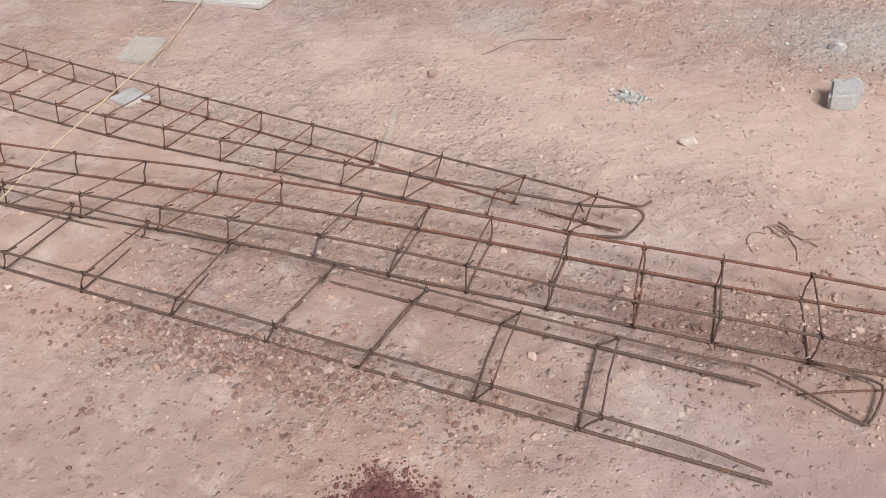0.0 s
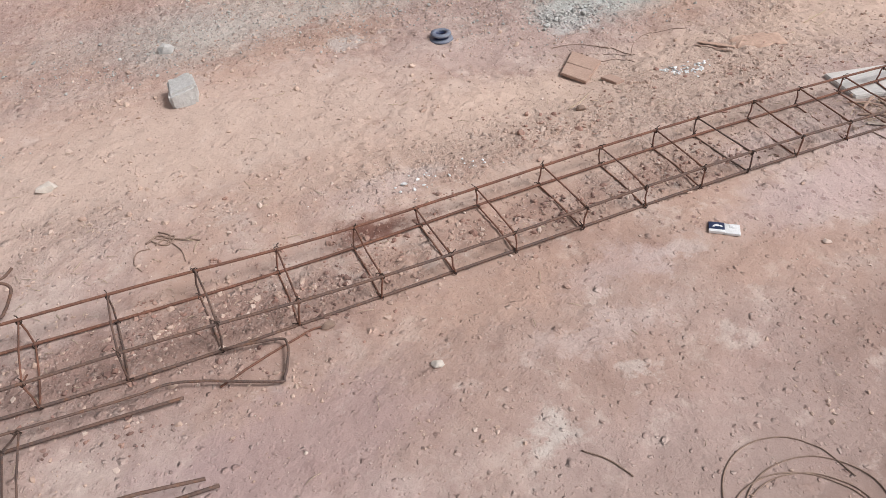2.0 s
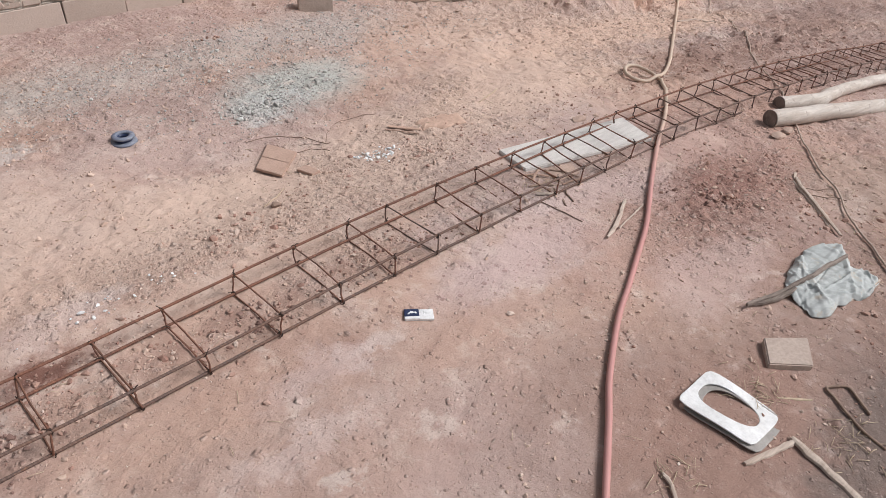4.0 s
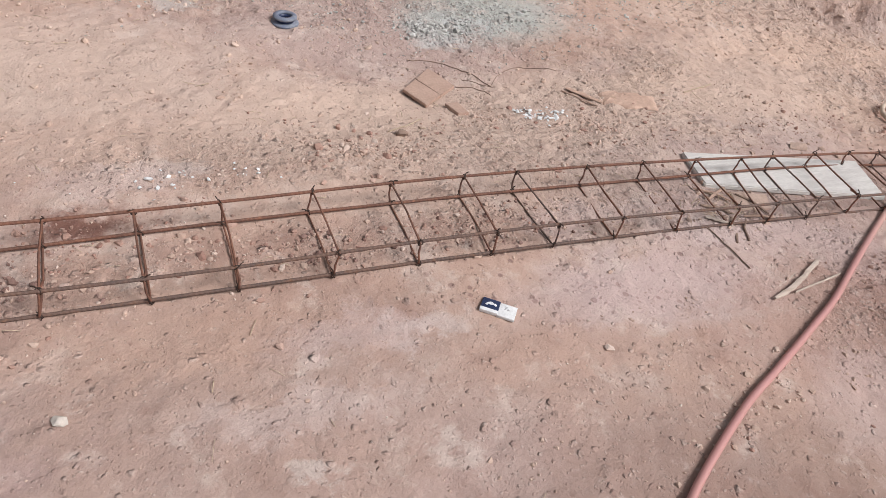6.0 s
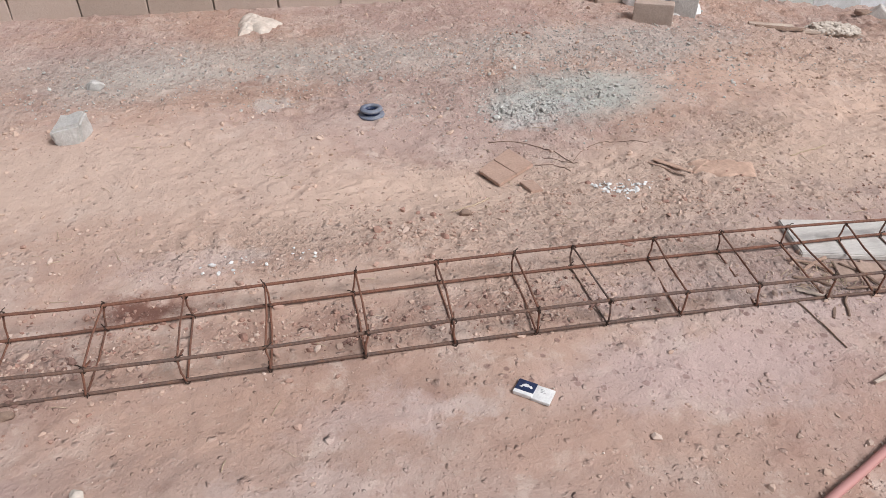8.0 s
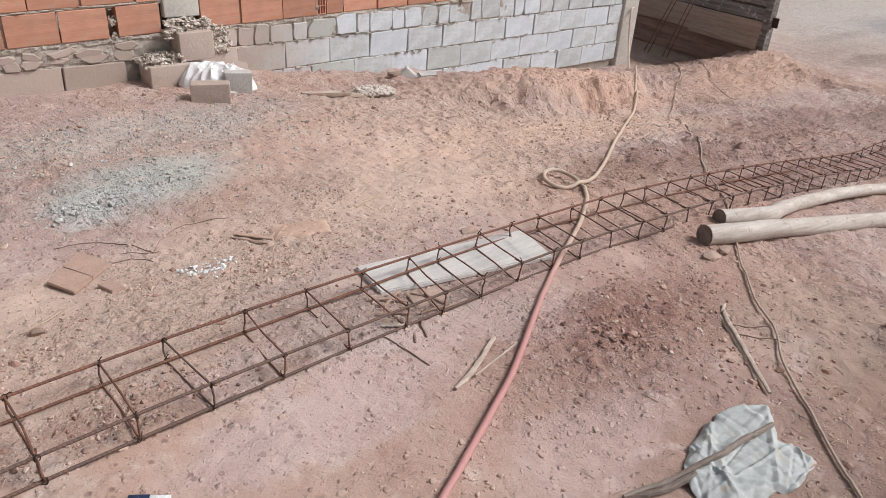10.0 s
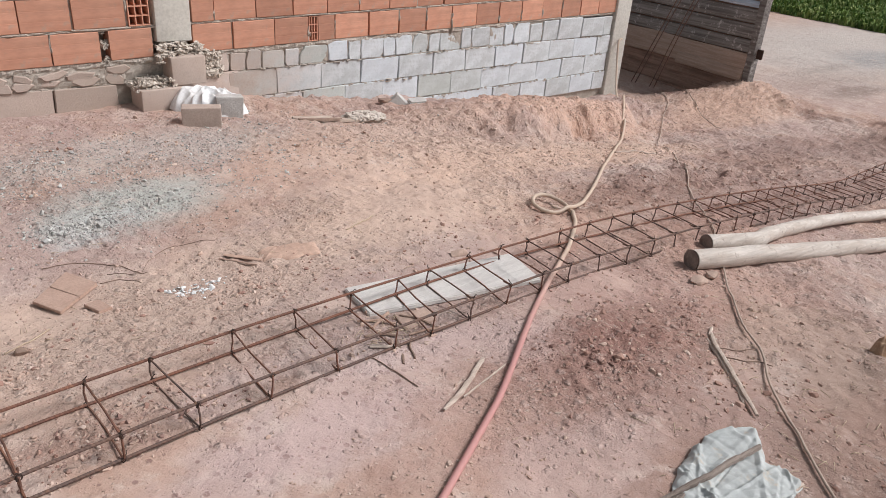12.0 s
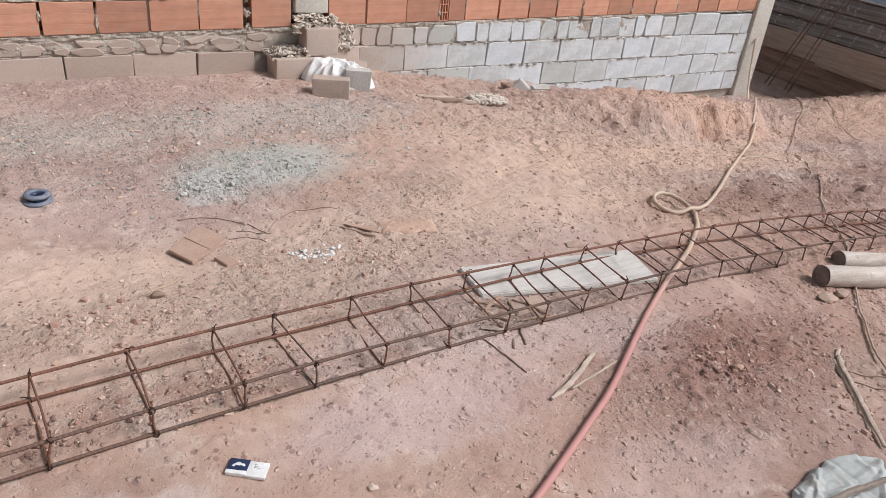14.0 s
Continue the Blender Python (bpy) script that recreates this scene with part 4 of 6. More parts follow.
def main_cage():
    rng = random.Random(11)
    cage = base("rebar_cage", 2.5, 2.7, "long rusty steel rebar cage lying on the earth", "rebar cage", "rebar cages", z=0.0)
    cage.matrix_basis = Matrix()
    near = [-3.35, -2.92, -2.5, -2.09, -1.7, -1.37, -1.01, -0.71, -0.42, -0.14, 0.14, 0.38, 0.65, 0.89, 1.16, 1.42, 1.645, 1.905, 2.163, 2.405, 2.622, 2.852, 3.10, 3.338, 3.508, 3.70, 3.90, 4.11, 4.288, 4.50, 4.72, 4.93, 5.14]
    far = [-3.2, -2.8, -2.36, -1.98, -1.61, -1.30, -0.97, -0.70, -0.42, -0.14, 0.13, 0.37, 0.63, 0.89, 1.16, 1.41, 1.64, 1.895, 2.165, 2.41, 2.607, 2.875, 3.125, 3.358, 3.576, 3.735, 3.951, 4.162, 4.343, 4.585, 4.789, 4.99, 5.199]
    while near[-1] < 10.1:
        step = 0.21 + rng.uniform(-0.015, 0.015)
        near.append(near[-1] + step)
        far.append(near[-1] + 0.055 + rng.uniform(-0.015, 0.015))

    def corner(x, side, top):
        y = (2.545 + 0.012 * sstep(1.0, 3.0, x)) if side == 0 else (2.812 + 0.035 * sstep(0.5, 2.5, x))
        z = float(lie(x, y)) + 0.01
        if side:
            z += 0.008 * float(sstep(3.0, 3.45, x) * (1 - sstep(4.2, 4.6, x)))
        if top:
            z += float(np.interp(x, (-0.4, 0.14, 0.38, 0.65, 0.9, 1.2, 1.42, 1.65, 2.0), (0.117, 0.107, 0.110, 0.112, 0.100, 0.086, 0.079, 0.077, 0.080)))
        if side and top:
            z -= 0.018 * float(sstep(3.1, 3.6, x) * (1 - sstep(4.4, 4.9, x)))
        return Vector((x, float(y), z))

    for a, b in zip(near, far):
        lean = rng.uniform(-0.012, 0.018) + 0.045 * float(1 - sstep(-0.9, -0.1, a))
        stirrup(cage, [corner(a, 0, 0), corner(a + lean, 0, 1), corner(b + lean, 1, 1), corner(b, 1, 0)], rng, material=rng.choice((M_RUST, M_STEEL)))
    for side in (0, 1):
        for top in (0, 1):
            rod(cage, bar_line([corner(x, side, top) for x in np.arange(-3.9, 10.41, 0.55)], rng), M_STEEL if side == 0 else M_RUST, 0.0052)


def hairpin_cage():
    """The tapering cage whose far end is bent round like a hairpin."""
    rng = random.Random(21)
    cage = base("rebar_cage", -1.5, 3.2, "rusty tapering rebar cage with a hairpin-bent end", "rebar cage", "rebar cages", z=0.0)
    cage.matrix_basis = Matrix()

    def near(x, top):
        lean = 0.035 * float(sstep(-1.4, -0.3, x))
        y = 2.97 - 0.02 * x + 0.0205 * x * x - 0.6 * lean + (lean if top else 0)
        return Vector((x + (0.035 if top else 0), y, float(lie(x, y)) + 0.01 + (0.108 if top else 0)))

    def far(x, top):
        u = max(0, -x - 0.05)
        lean = 0.03 * float(sstep(-1.4, -0.3, x))
        y = 3.045 + 0.165 * u + 0.006 * u * u - lean + (lean if top else 0)
        return Vector((x + (0.035 if top else 0), y, float(lie(x, y)) + 0.01 + (0.108 if top else 0)))

    for a, b in ((-3.9, -3.9), (-3.52, -3.5), (-3.15, -3.08), (-2.8, -2.73), (-2.46, -2.4), (-2.09, -2.06), (-1.76, -1.72), (-1.46, -1.42), (-1.13, -1.08), (-0.84, -0.77), (-0.48, -0.41), (-0.17, -0.12)):
        stirrup(cage, [near(a, 0), near(a, 1), far(b, 1), far(b, 0)], rng)
    xs = list(np.arange(-4.4, -0.2, 0.45))
    # one long bar is bent back on itself at the tip
    bend = [Vector((0.02, 2.962, 0.014)), Vector((0.052, 2.978, 0.026)), Vector((0.074, 2.99, 0.052)), Vector((0.092, 3.008, 0.082)), Vector((0.078, 3.016, 0.104)), Vector((0.04, 3.012, 0.113))]
    rod(cage, bar_line([near(x, 0) for x in xs] + [near(-0.15, 0)] + bend + [near(-0.15, 1)] + [near(x, 1) for x in xs[::-1]], rng, 0.002), M_STEEL, 0.0052)
    rod(cage, bar_line([far(x, 1) for x in xs] + [Vector((-0.05, 3.035, 0.122)), Vector((0.05, 3.02, 0.122)), Vector((0.085, 3.025, 0.12)), Vector((0.11, 3.055, 0.125))], rng, 0.001), M_STEEL, 0.005)
    rod(cage, bar_line([far(x, 0) for x in xs] + [far(-0.1, 0), Vector((0.02, 2.995, 0.02))], rng, 0.002), M_RUST, 0.005)


def slumped_cage():
    """The nearest cage: racked over sideways, its bars running on past the last hoop."""
    rng = random.Random(31)
    cage = base("rebar_cage", -1, 2.3, "racked rebar cage with loose projecting bar ends", "rebar cage", "rebar cages", z=0.0)
    cage.matrix_basis = Matrix()

    def q(side, top, x):
        if side == 0:
            y, h = 2.095 - 0.048 * x, 0.095 - 0.012 * max(0, x + 1)
            return Vector((x, y, 0.012 + (h if top else 0)))
        y, h = 2.415 - 0.05 * x, 0.085 - 0.03 * max(0, x + 1.0)
        return Vector((x, y + (0.004 if top else 0), 0.012 + (h if top else 0)))

    for a, b in ((-3.0, -3.0), (-2.58, -2.55), (-2.16, -2.14), (-1.77, -1.75), (-1.36, -1.36), (-0.97, -0.93), (-0.63, -0.58), (-0.25, -0.26), (0.06, 0.05)):
        stirrup(cage, [q(0, 0, a), q(0, 1, a + 0.06), q(1, 1, b + 0.06), q(1, 0, b)], rng, material=M_STEEL)
    xs = list(np.arange(-3.4, 0.1, 0.45))
    rod(cage, bar_line([q(0, 0, x) for x in xs + [0.32, 0.56]], rng, 0.002), M_STEEL, 0.0052)
    rod(cage, bar_line([q(0, 1, x) for x in xs + [0.30]] + [Vector((0.535, 2.075, 0.05))], rng, 0.002), M_STEEL, 0.0048)
    rod(cage, bar_line([q(1, 0, x) for x in xs + [0.30, 0.52]], rng, 0.002), M_STEEL, 0.0052)
    rod(cage, bar_line([q(1, 1, x) for x in xs] + [Vector((0.35, 2.44, 0.03)), Vector((0.52, 2.445, 0.02)), Vector((0.765, 2.335, 0.012)), Vector((0.795, 2.34, 0.012)), Vector((0.82, 2.40, 0.012)), Vector((0.835, 2.465, 0.014)), Vector((0.81, 2.495, 0.014)), Vector((0.65, 2.52, 0.02))], rng, 0.002), M_STEEL, 0.0042)


main_cage()
hairpin_cage()
slumped_cage()


def hold(x, y, radius):
    """The height at which a cord lies: stiff ones bridge the small hollows."""
    a, b = float(lie(x, y)), float(ground_z(x, y))
    return b + radius * 1.4 if radius < 0.004 else max(a + 0.35 * (b - a) + radius + 0.004, b + radius * 0.55)


def bent_rod(name, points, radius, material, label, category, lift=0.0, steps=6, group=""):
    """One loose rod, wire, cord or cable that follows the ground."""
    line = curve_through([(p[0], p[1], p[2] if len(p) > 2 else 0.0) for p in points], steps)
    line = [(p.x, p.y, hold(p.x, p.y, radius) + lift + max(0, p.z)) for p in line]
    return tagged(part(name, tube(bmesh.new(), line, radius, 8), material), label, category, group)


bent_rod("bent_wire", [(0.62, 2.40), (0.75, 2.45), (0.9, 2.50), (0.96, 2.505)], 0.0035, M_RUST, "short rusty wire end beside the cage", "wire")
for points, radius in (
        ([(0.50, 3.155), (0.545, 3.185), (0.59, 3.15), (0.68, 3.10)], 0.0032),
        ([(0.51, 3.13), (0.465, 3.12), (0.45, 3.07), (0.47, 3.02)], 0.002),
        ([(0.52, 3.165), (0.56, 3.13), (0.585, 3.17), (0.55, 3.205)], 0.0028),
        ([(0.53, 3.18), (0.58, 3.14), (0.61, 3.07), (0.615, 3.01)], 0.002),
        ([(0.53, 3.135), (0.565, 3.165), (0.60, 3.16), (0.57, 3.125), (0.53, 3.15)], 0.0028)):
    bent_rod("wire_snag", points, radius, M_TWIG, "dark curled wire scrap tangled on the earth", "wire", group="tangled wire scraps")

# ---- things on the ground ----
bent_rod("garden_hose", [(1.6, 0.97), (2.04, 1.30), (2.21, 1.42), (2.45, 1.59), (2.607, 1.705), (2.86, 1.858), (3.05, 1.95), (3.31, 2.078), (3.48, 2.166), (3.84, 2.385), (4.2, 2.59), (4.45, 2.72), (4.66, 2.84), (4.9, 3.0), (5.0, 3.10), (5.06, 3.19, 0.01), (5.085, 3.28, 0.02), (5.04, 3.345, 0.025), (4.955, 3.34, 0.022), (4.885, 3.28, 0.015), (4.868, 3.21, 0.006), (4.92, 3.155), (5.02, 3.14, 0.022), (5.15, 3.18, 0.006), (5.3, 3.245), (5.55, 3.375), (6.11, 3.70), (6.84, 4.12), (7.5, 4.5), (7.78, 4.68, 0.03), (7.97, 4.82), (8.3, 5.07), (8.7, 5.36), (8.95, 5.6, 0.05), (9.15, 5.8, 0.35), (9.22, 5.88, 0.60), (9.30, 5.90, 0.63)], 0.0114, M_HOSE, "pink rubber hose turning dusty buff, with one loop", "hose", steps=8)
bent_rod("power_cable", [(10.4, 6.0), (9.85, 5.6), (9.4, 5.22), (8.95, 4.98), (8.42, 4.66), (7.8, 4.3), (7.27, 3.84), (6.95, 3.62), (6.65, 3.36), (6.38, 3.19), (6.13, 3.0), (5.9, 2.8), (5.70, 2.65), (5.4, 2.45), (5.126, 2.268), (4.94, 2.15), (4.829, 2.063), (4.648, 1.932), (4.485, 1.769), (4.291, 1.645), (4.081, 1.461), (3.84, 1.22), (3.6, 0.9)], 0.0046, M_CABLE, "thin dusty brown cable trailing over the earth", "cable", lift=0.006, steps=16)
bent_rod("power_cable", [(10.05, 5.49), (9.85, 5.3), (9.66, 5.05), (9.4, 4.8), (9.17, 4.56), (8.95, 4.31)], 0.004, M_CABLE, "short thin dark cable on the mound", "cable", lift=0.006)
string = curve_through([(-2.34, 2.2, 0.10), (-2.385, 2.5, 0.125), (-2.46, 2.86, 0.128), (-2.54, 3.34, 0.128), (-2.60, 3.68, 0.124), (-2.76, 4.0, 0.05), (-2.9, 4.34, 0.015), (-3.02, 4.83, 0.055), (-3.1, 5.2, 0.03), (-3.2, 5.7, 0.015)], 6)
tagged(part("twine", tube(bmesh.new(), string, 0.0036, 6), M_STRING), "taut pale straw twine crossing the cages", "string")
bent_rod("wire_coil", [(1.80 + (0.178 + 0.018 * math.sin(a * 0.37)) * math.cos(a) + 0.035 * math.sin(a * 0.17 + 0.5), 1.435 + (0.165 + 0.03 * math.cos(a * 0.29)) * math.sin(a) - 0.005 * a) for a in [i * 0.45 for i in range(52)]], 0.0017, M_TWIG, "thin brown wire coil lying on the earth", "wire")
bent_rod("twig", [(1.43, 1.78), (1.48, 1.72), (1.505, 1.66)], 0.0022, M_TWIG, "thin dry twig on the earth", "twig", group="twigs")
bent_rod("twig", [(2.30, 3.30), (2.38, 3.34), (2.47, 3.41)], 0.0022, M_STRAW, "pale dry stalk on the earth", "twig", group="twigs")
bent_rod("twig", [(3.80, 3.50), (3.9, 3.53), (4.0, 3.56)], 0.003, M_STRAW, "pale dry stalk on the earth", "twig", group="twigs")
bent_rod("twig", [(2.60, 3.958), (2.738, 3.933), (2.845, 3.843), (2.915, 3.713)], 0.0019, M_TWIG, "thin dry twig on the earth", "twig", group="twigs")
bent_rod("twig", [(2.92, 3.725), (2.99, 3.805), (3.083, 3.853), (3.183, 3.814), (3.274, 3.772)], 0.0014, M_TWIG, "thin dry twig on the earth", "twig", group="twigs")
bent_rod("twig", [(2.749, 3.732), (2.834, 3.705), (2.879, 3.633)], 0.0018, M_TWIG, "thin dry twig beside the clay slab", "twig", group="twigs")
bent_rod("twig", [(2.80, 3.79), (2.86, 3.75), (2.93, 3.70)], 0.0014, M_TWIG, "thin forked end of a dry twig", "twig", group="twigs")
bent_rod("twig", [(-0.95, 4.35), (-0.8, 4.55), (-0.55, 4.6)], 0.0025, M_TWIG, "curved dry twig on the earth", "twig", group="twigs")
bent_rod("twig", [(7.1, 3.9), (6.95, 4.0), (6.75, 4.05)], 0.008, M_WOOD, "short pale stick on the earth", "twig", group="twigs")


def slab(name, corners, thick, material, label, category, dz=0.0, bevel=0.004, seed=1, parent=None, top=None, level=None):
    """A flat piece with four given corners in plan, laid on the ground."""
    rng = random.Random(seed)
    cx, cy = sum(c[0] for c in corners) / 4, sum(c[1] for c in corners) / 4
    rx, ry = level or (cx, cy)
    gx, gy = float(lie(rx + 0.1, ry) - lie(rx - 0.1, ry)) / 0.2, float(lie(rx, ry + 0.1) - lie(rx, ry - 0.1)) / 0.2
    bm = bmesh.new()
    low = [bm.verts.new((x - cx, y - cy, gx * (x - rx) + gy * (y - ry))) for x, y in corners]
    high = [bm.verts.new(v.co + Vector((rng.uniform(-0.003, 0.003), rng.uniform(-0.003, 0.003), thick + rng.uniform(-0.0007, 0.0007)))) for v in low]
    bm.faces.new(low[::-1])
    bm.faces.new(high)
    for i in range(4):
        bm.faces.new((low[i], low[(i + 1) % 4], high[(i + 1) % 4], high[i]))
    bmesh.ops.recalc_face_normals(bm, faces=bm.faces)
    bmesh.ops.bevel(bm, geom=list(bm.edges), offset=bevel, segments=2, affect="EDGES")
    ob = part(name, bm, material, parent, smooth=False)
    ob.matrix_basis = pose(cx, cy, float(ground_z(rx, ry)) + dz if top is None else float(lie(rx, ry)) + top - thick)
    return tagged(ob, label, category)


slab("plank", [(3.45, 3.015), (3.41, 2.80), (4.185, 2.615), (4.26, 2.86)], 0.022, M_PLANK, "grey weathered board lying under the rebar cage", "plank", -0.004, seed=3, top=0.014)
clay = base("clay_slab", 0, 0, "dusty pinkish clay slab split across the middle", "clay slab", z=0.0)
slab("half", [(2.487, 3.68), (2.545, 3.545), (2.634, 3.622), (2.572, 3.768)], 0.016, M_SLAB, "", "", seed=4, parent=clay, top=0.014, bevel=0.0015, level=(2.61, 3.705))
slab("half", [(2.573, 3.770), (2.635, 3.624), (2.735, 3.71), (2.665, 3.87)], 0.016, M_SLAB, "", "", seed=5, parent=clay, top=0.0137, bevel=0.0015, level=(2.61, 3.705))
slab("clay_shard", [(2.63, 3.555), (2.65, 3.455), (2.705, 3.465), (2.69, 3.565)], 0.012, M_SLAB, "small broken piece of clay slab", "clay slab", 0.003, bevel=0.0015, seed=5)
slab("clay_shard", [(3.49, 2.755), (3.46, 2.64), (3.60, 2.63), (3.64, 2.715)], 0.008, M_TILE, "flat pinkish clay piece beneath the cage", "clay slab", 0.001, bevel=0.0015, seed=15)
slab("stone_slab", [(-3.0, 3.86), (-2.76, 3.86), (-2.86, 4.16), (-3.09, 4.15)], 0.03, M_GREY_SLAB, "flat grey stone slab on the earth", "slab", -0.004, seed=6)
slab("stone_slab", [(-2.72, 3.46), (-2.58, 3.41), (-2.50, 3.53), (-2.67, 3.60)], 0.02, M_STONE, "small flat grey slab beneath the cage", "slab", -0.004, seed=7)
slab("board", [(-3.34, 4.74), (-2.55, 4.71), (-2.53, 5.06), (-3.34, 5.1)], 0.035, M_PLANK, "pale board lying on the earth", "plank", -0.004, seed=8)
slab("paving_brick", [(3.165, 1.465), (3.05, 1.39), (3.16, 1.285), (3.285, 1.365)], 0.036, M_BUFF, "dusty buff half brick on the earth", "brick", -0.008, seed=9)


def chunk(x, y, size, seed, label, material=None, name="concrete_chunk", category="stone", turn=0.0):
    """A broken lump with flat fracture faces and chipped edges."""
    rng = random.Random(seed)
    bm = bmesh.new()
    made = [bm.verts.new((rng.gauss(0, 1), rng.gauss(0, 1), rng.gauss(0, 1))) for _ in range(26)]
    for v in made:
        q = v.co.normalized()
        k = (abs(q.x) ** 4 + abs(q.y) ** 4 + abs(q.z) ** 4) ** -0.25 * rng.uniform(0.82, 1.05)
        v.co = Vector((q.x * k * size[0] / 2, q.y * k * size[1] / 2, (q.z * k + 0.8) * size[2] / 2))
    hull = bmesh.ops.convex_hull(bm, input=made)
    bmesh.ops.delete(bm, geom=[g for g in hull["geom_interior"] if isinstance(g, bmesh.types.BMVert)], context="VERTS")
    bmesh.ops.subdivide_edges(bm, edges=list(bm.edges), cuts=2, use_grid_fill=True)
    for v in bm.verts:
        v.co += Vector([noise.noise(v.co * (2.2 / size[0]) + Vector((seed, k * 9, 0))) for k in range(3)]) * size[0] * 0.05
    ob = part(name, bm, material or M_STONE)
    ob.data.set_sharp_from_angle(angle=0.5)
    place(ob, x, y, turn, -size[2] * 0.1)
    return tagged(ob, label, category)


def broken_block(x, y, size, turn, label, seed):
    """A squarish lump broken from concrete, with chipped edges and pitted faces."""
    rng = random.Random(seed)
    bm = box(bmesh.new(), (-size[0] / 2, -size[1] / 2, 0), (size[0] / 2, size[1] / 2, size[2]), 0.0, size[0] * 0.13, rng)
    bmesh.ops.bevel(bm, geom=list(bm.edges), offset=0.012, segments=2, affect="EDGES")
    bmesh.ops.subdivide_edges(bm, edges=[e for e in bm.edges if e.calc_length() > 0.04], cuts=4, use_grid_fill=True)
    for v in bm.verts:
        v.co += v.normal * (0.007 * noise.noise(v.co * 22 + Vector((seed, 0, 0))) + 0.004 * noise.noise(v.co * 60))
    ob = place(part("concrete_chunk", bm, M_STONE), x, y, turn, -0.015, 5, -4)
    ob.data.set_sharp_from_angle(angle=0.5)
    return tagged(ob, label, "stone")


broken_block(0.797, 4.18, (0.11, 0.14, 0.10), -4, "broken lump of grey concrete on the earth", 4)
chunk(0.78, 4.72, (0.09, 0.08, 0.06), 3, "small grey broken stone", name="stone")
chunk(0.182, 3.68, (0.08, 0.05, 0.035), 4, "small pale stone on the earth", M_WHITE_STONE, "stone")
chunk(1.21, 2.20, (0.036, 0.034, 0.022), 5, "small chalky white stone", M_WHITE_STONE, "stone")
chunk(-1.12, 4.05, (0.07, 0.05, 0.04), 6, "small brown stone on the earth", M_TILE, "stone")
chunk(4.87, 2.26, (0.10, 0.07, 0.03), 7, "pale flat stone beside the logs", M_TILE, "stone")
chunk(5.0, 2.26, (0.07, 0.06, 0.045), 8, "reddish stone beside the logs", M_TILE, "stone")
chunk(3.96, 2.05, (0.045, 0.04, 0.03), 9, "lump of dry red clay", M_RED_LUMP, "stone")
chunk(0.97, 2.50, (0.05, 0.03, 0.025), 14, "small rust-brown stone under the cage bar", M_TWIG, "stone")
chunk(2.345, 3.275, (0.05, 0.035, 0.028), 17, "small dark grey clod on the earth", M_TWIG, "clod")
chunk(4.07, 3.01, (0.09, 0.04, 0.03), 12, "small rusty-brown clod by the board", M_TILE, "stone", turn=-15)

M_FLAKE_ORANGE = simple("orange_clay_flake", (0.62, 0.43, 0.34), (0.53, 0.36, 0.28), 12.0, 0.9, 0, 0.4, 70.0)
M_FLAKE = simple("bark_flake", (0.47, 0.33, 0.26), (0.36, 0.24, 0.185), 14.0, 0.9, 0, 0.5, 70.0)

# ---- logs, sticks and splinters ----


def log(points, radii, label, seed):
    """A barked-off round log with a dark sawn end and an uneven outline."""
    rng = random.Random(seed)
    line = curve_through(points, 6)
    n = len(line)
    rr = [np.interp(i / (n - 1), np.linspace(0, 1, len(radii)), radii) for i in range(n)]
    thing = base("log", points[0][0], points[0][1], label, "log", "logs", turn=math.degrees(math.atan2(points[-1][1] - points[0][1], points[-1][0] - points[0][0])))
    inv = thing.matrix_basis.inverted()
    bm = tube(bmesh.new(), [inv @ p for p in line], [float(r) for r in rr], 16, caps=False)
    for v in bm.verts:
        v.co += Vector([noise.noise(v.co * 7 + Vector((seed, 5 * k, 0))) for k in range(3)]) * 0.006
    part("trunk", bm, M_BARK, thing)
    way = (line[1] - line[0]).normalized()
    for at, d, r in ((line[0], -way, rr[0]), (line[-1], (line[-1] - line[-2]).normalized(), rr[-1])):
        bm = bmesh.new()
        bmesh.ops.create_circle(bm, cap_ends=True, segments=16, radius=r * 1.0)
        bmesh.ops.inset_region(bm, faces=list(bm.faces), thickness=r * 0.2, depth=0.006)
        bm.transform(inv @ Matrix.Translation(at) @ d.to_track_quat("Z", "Y").to_matrix().to_4x4())
        part("sawn_end", bm, M_LOG_END, thing, "dark sawn log end")
    return thing


def gz(x, y, up=0.0):
    return (x, y, float(lie(x, y)) + up)


log([gz(5.31, 2.47, 0.044), gz(5.63, 2.37, 0.05), gz(5.85, 2.38, 0.055), gz(6.6, 2.38, 0.05), gz(7.2, 2.33, 0.05), gz(8.2, 2.23, 0.045)], (0.046, 0.046, 0.041, 0.038, 0.036, 0.034), "pale crooked barkless log with a sawn end", 1)
log([gz(5.0, 2.375, 0.046), gz(5.45, 2.235, 0.055), gz(6.2, 2.06, 0.05), gz(7.05, 1.93, 0.047), gz(7.8, 1.84, 0.045)], (0.05, 0.047, 0.043, 0.04, 0.036), "pale straight barkless log with a sawn end", 2)


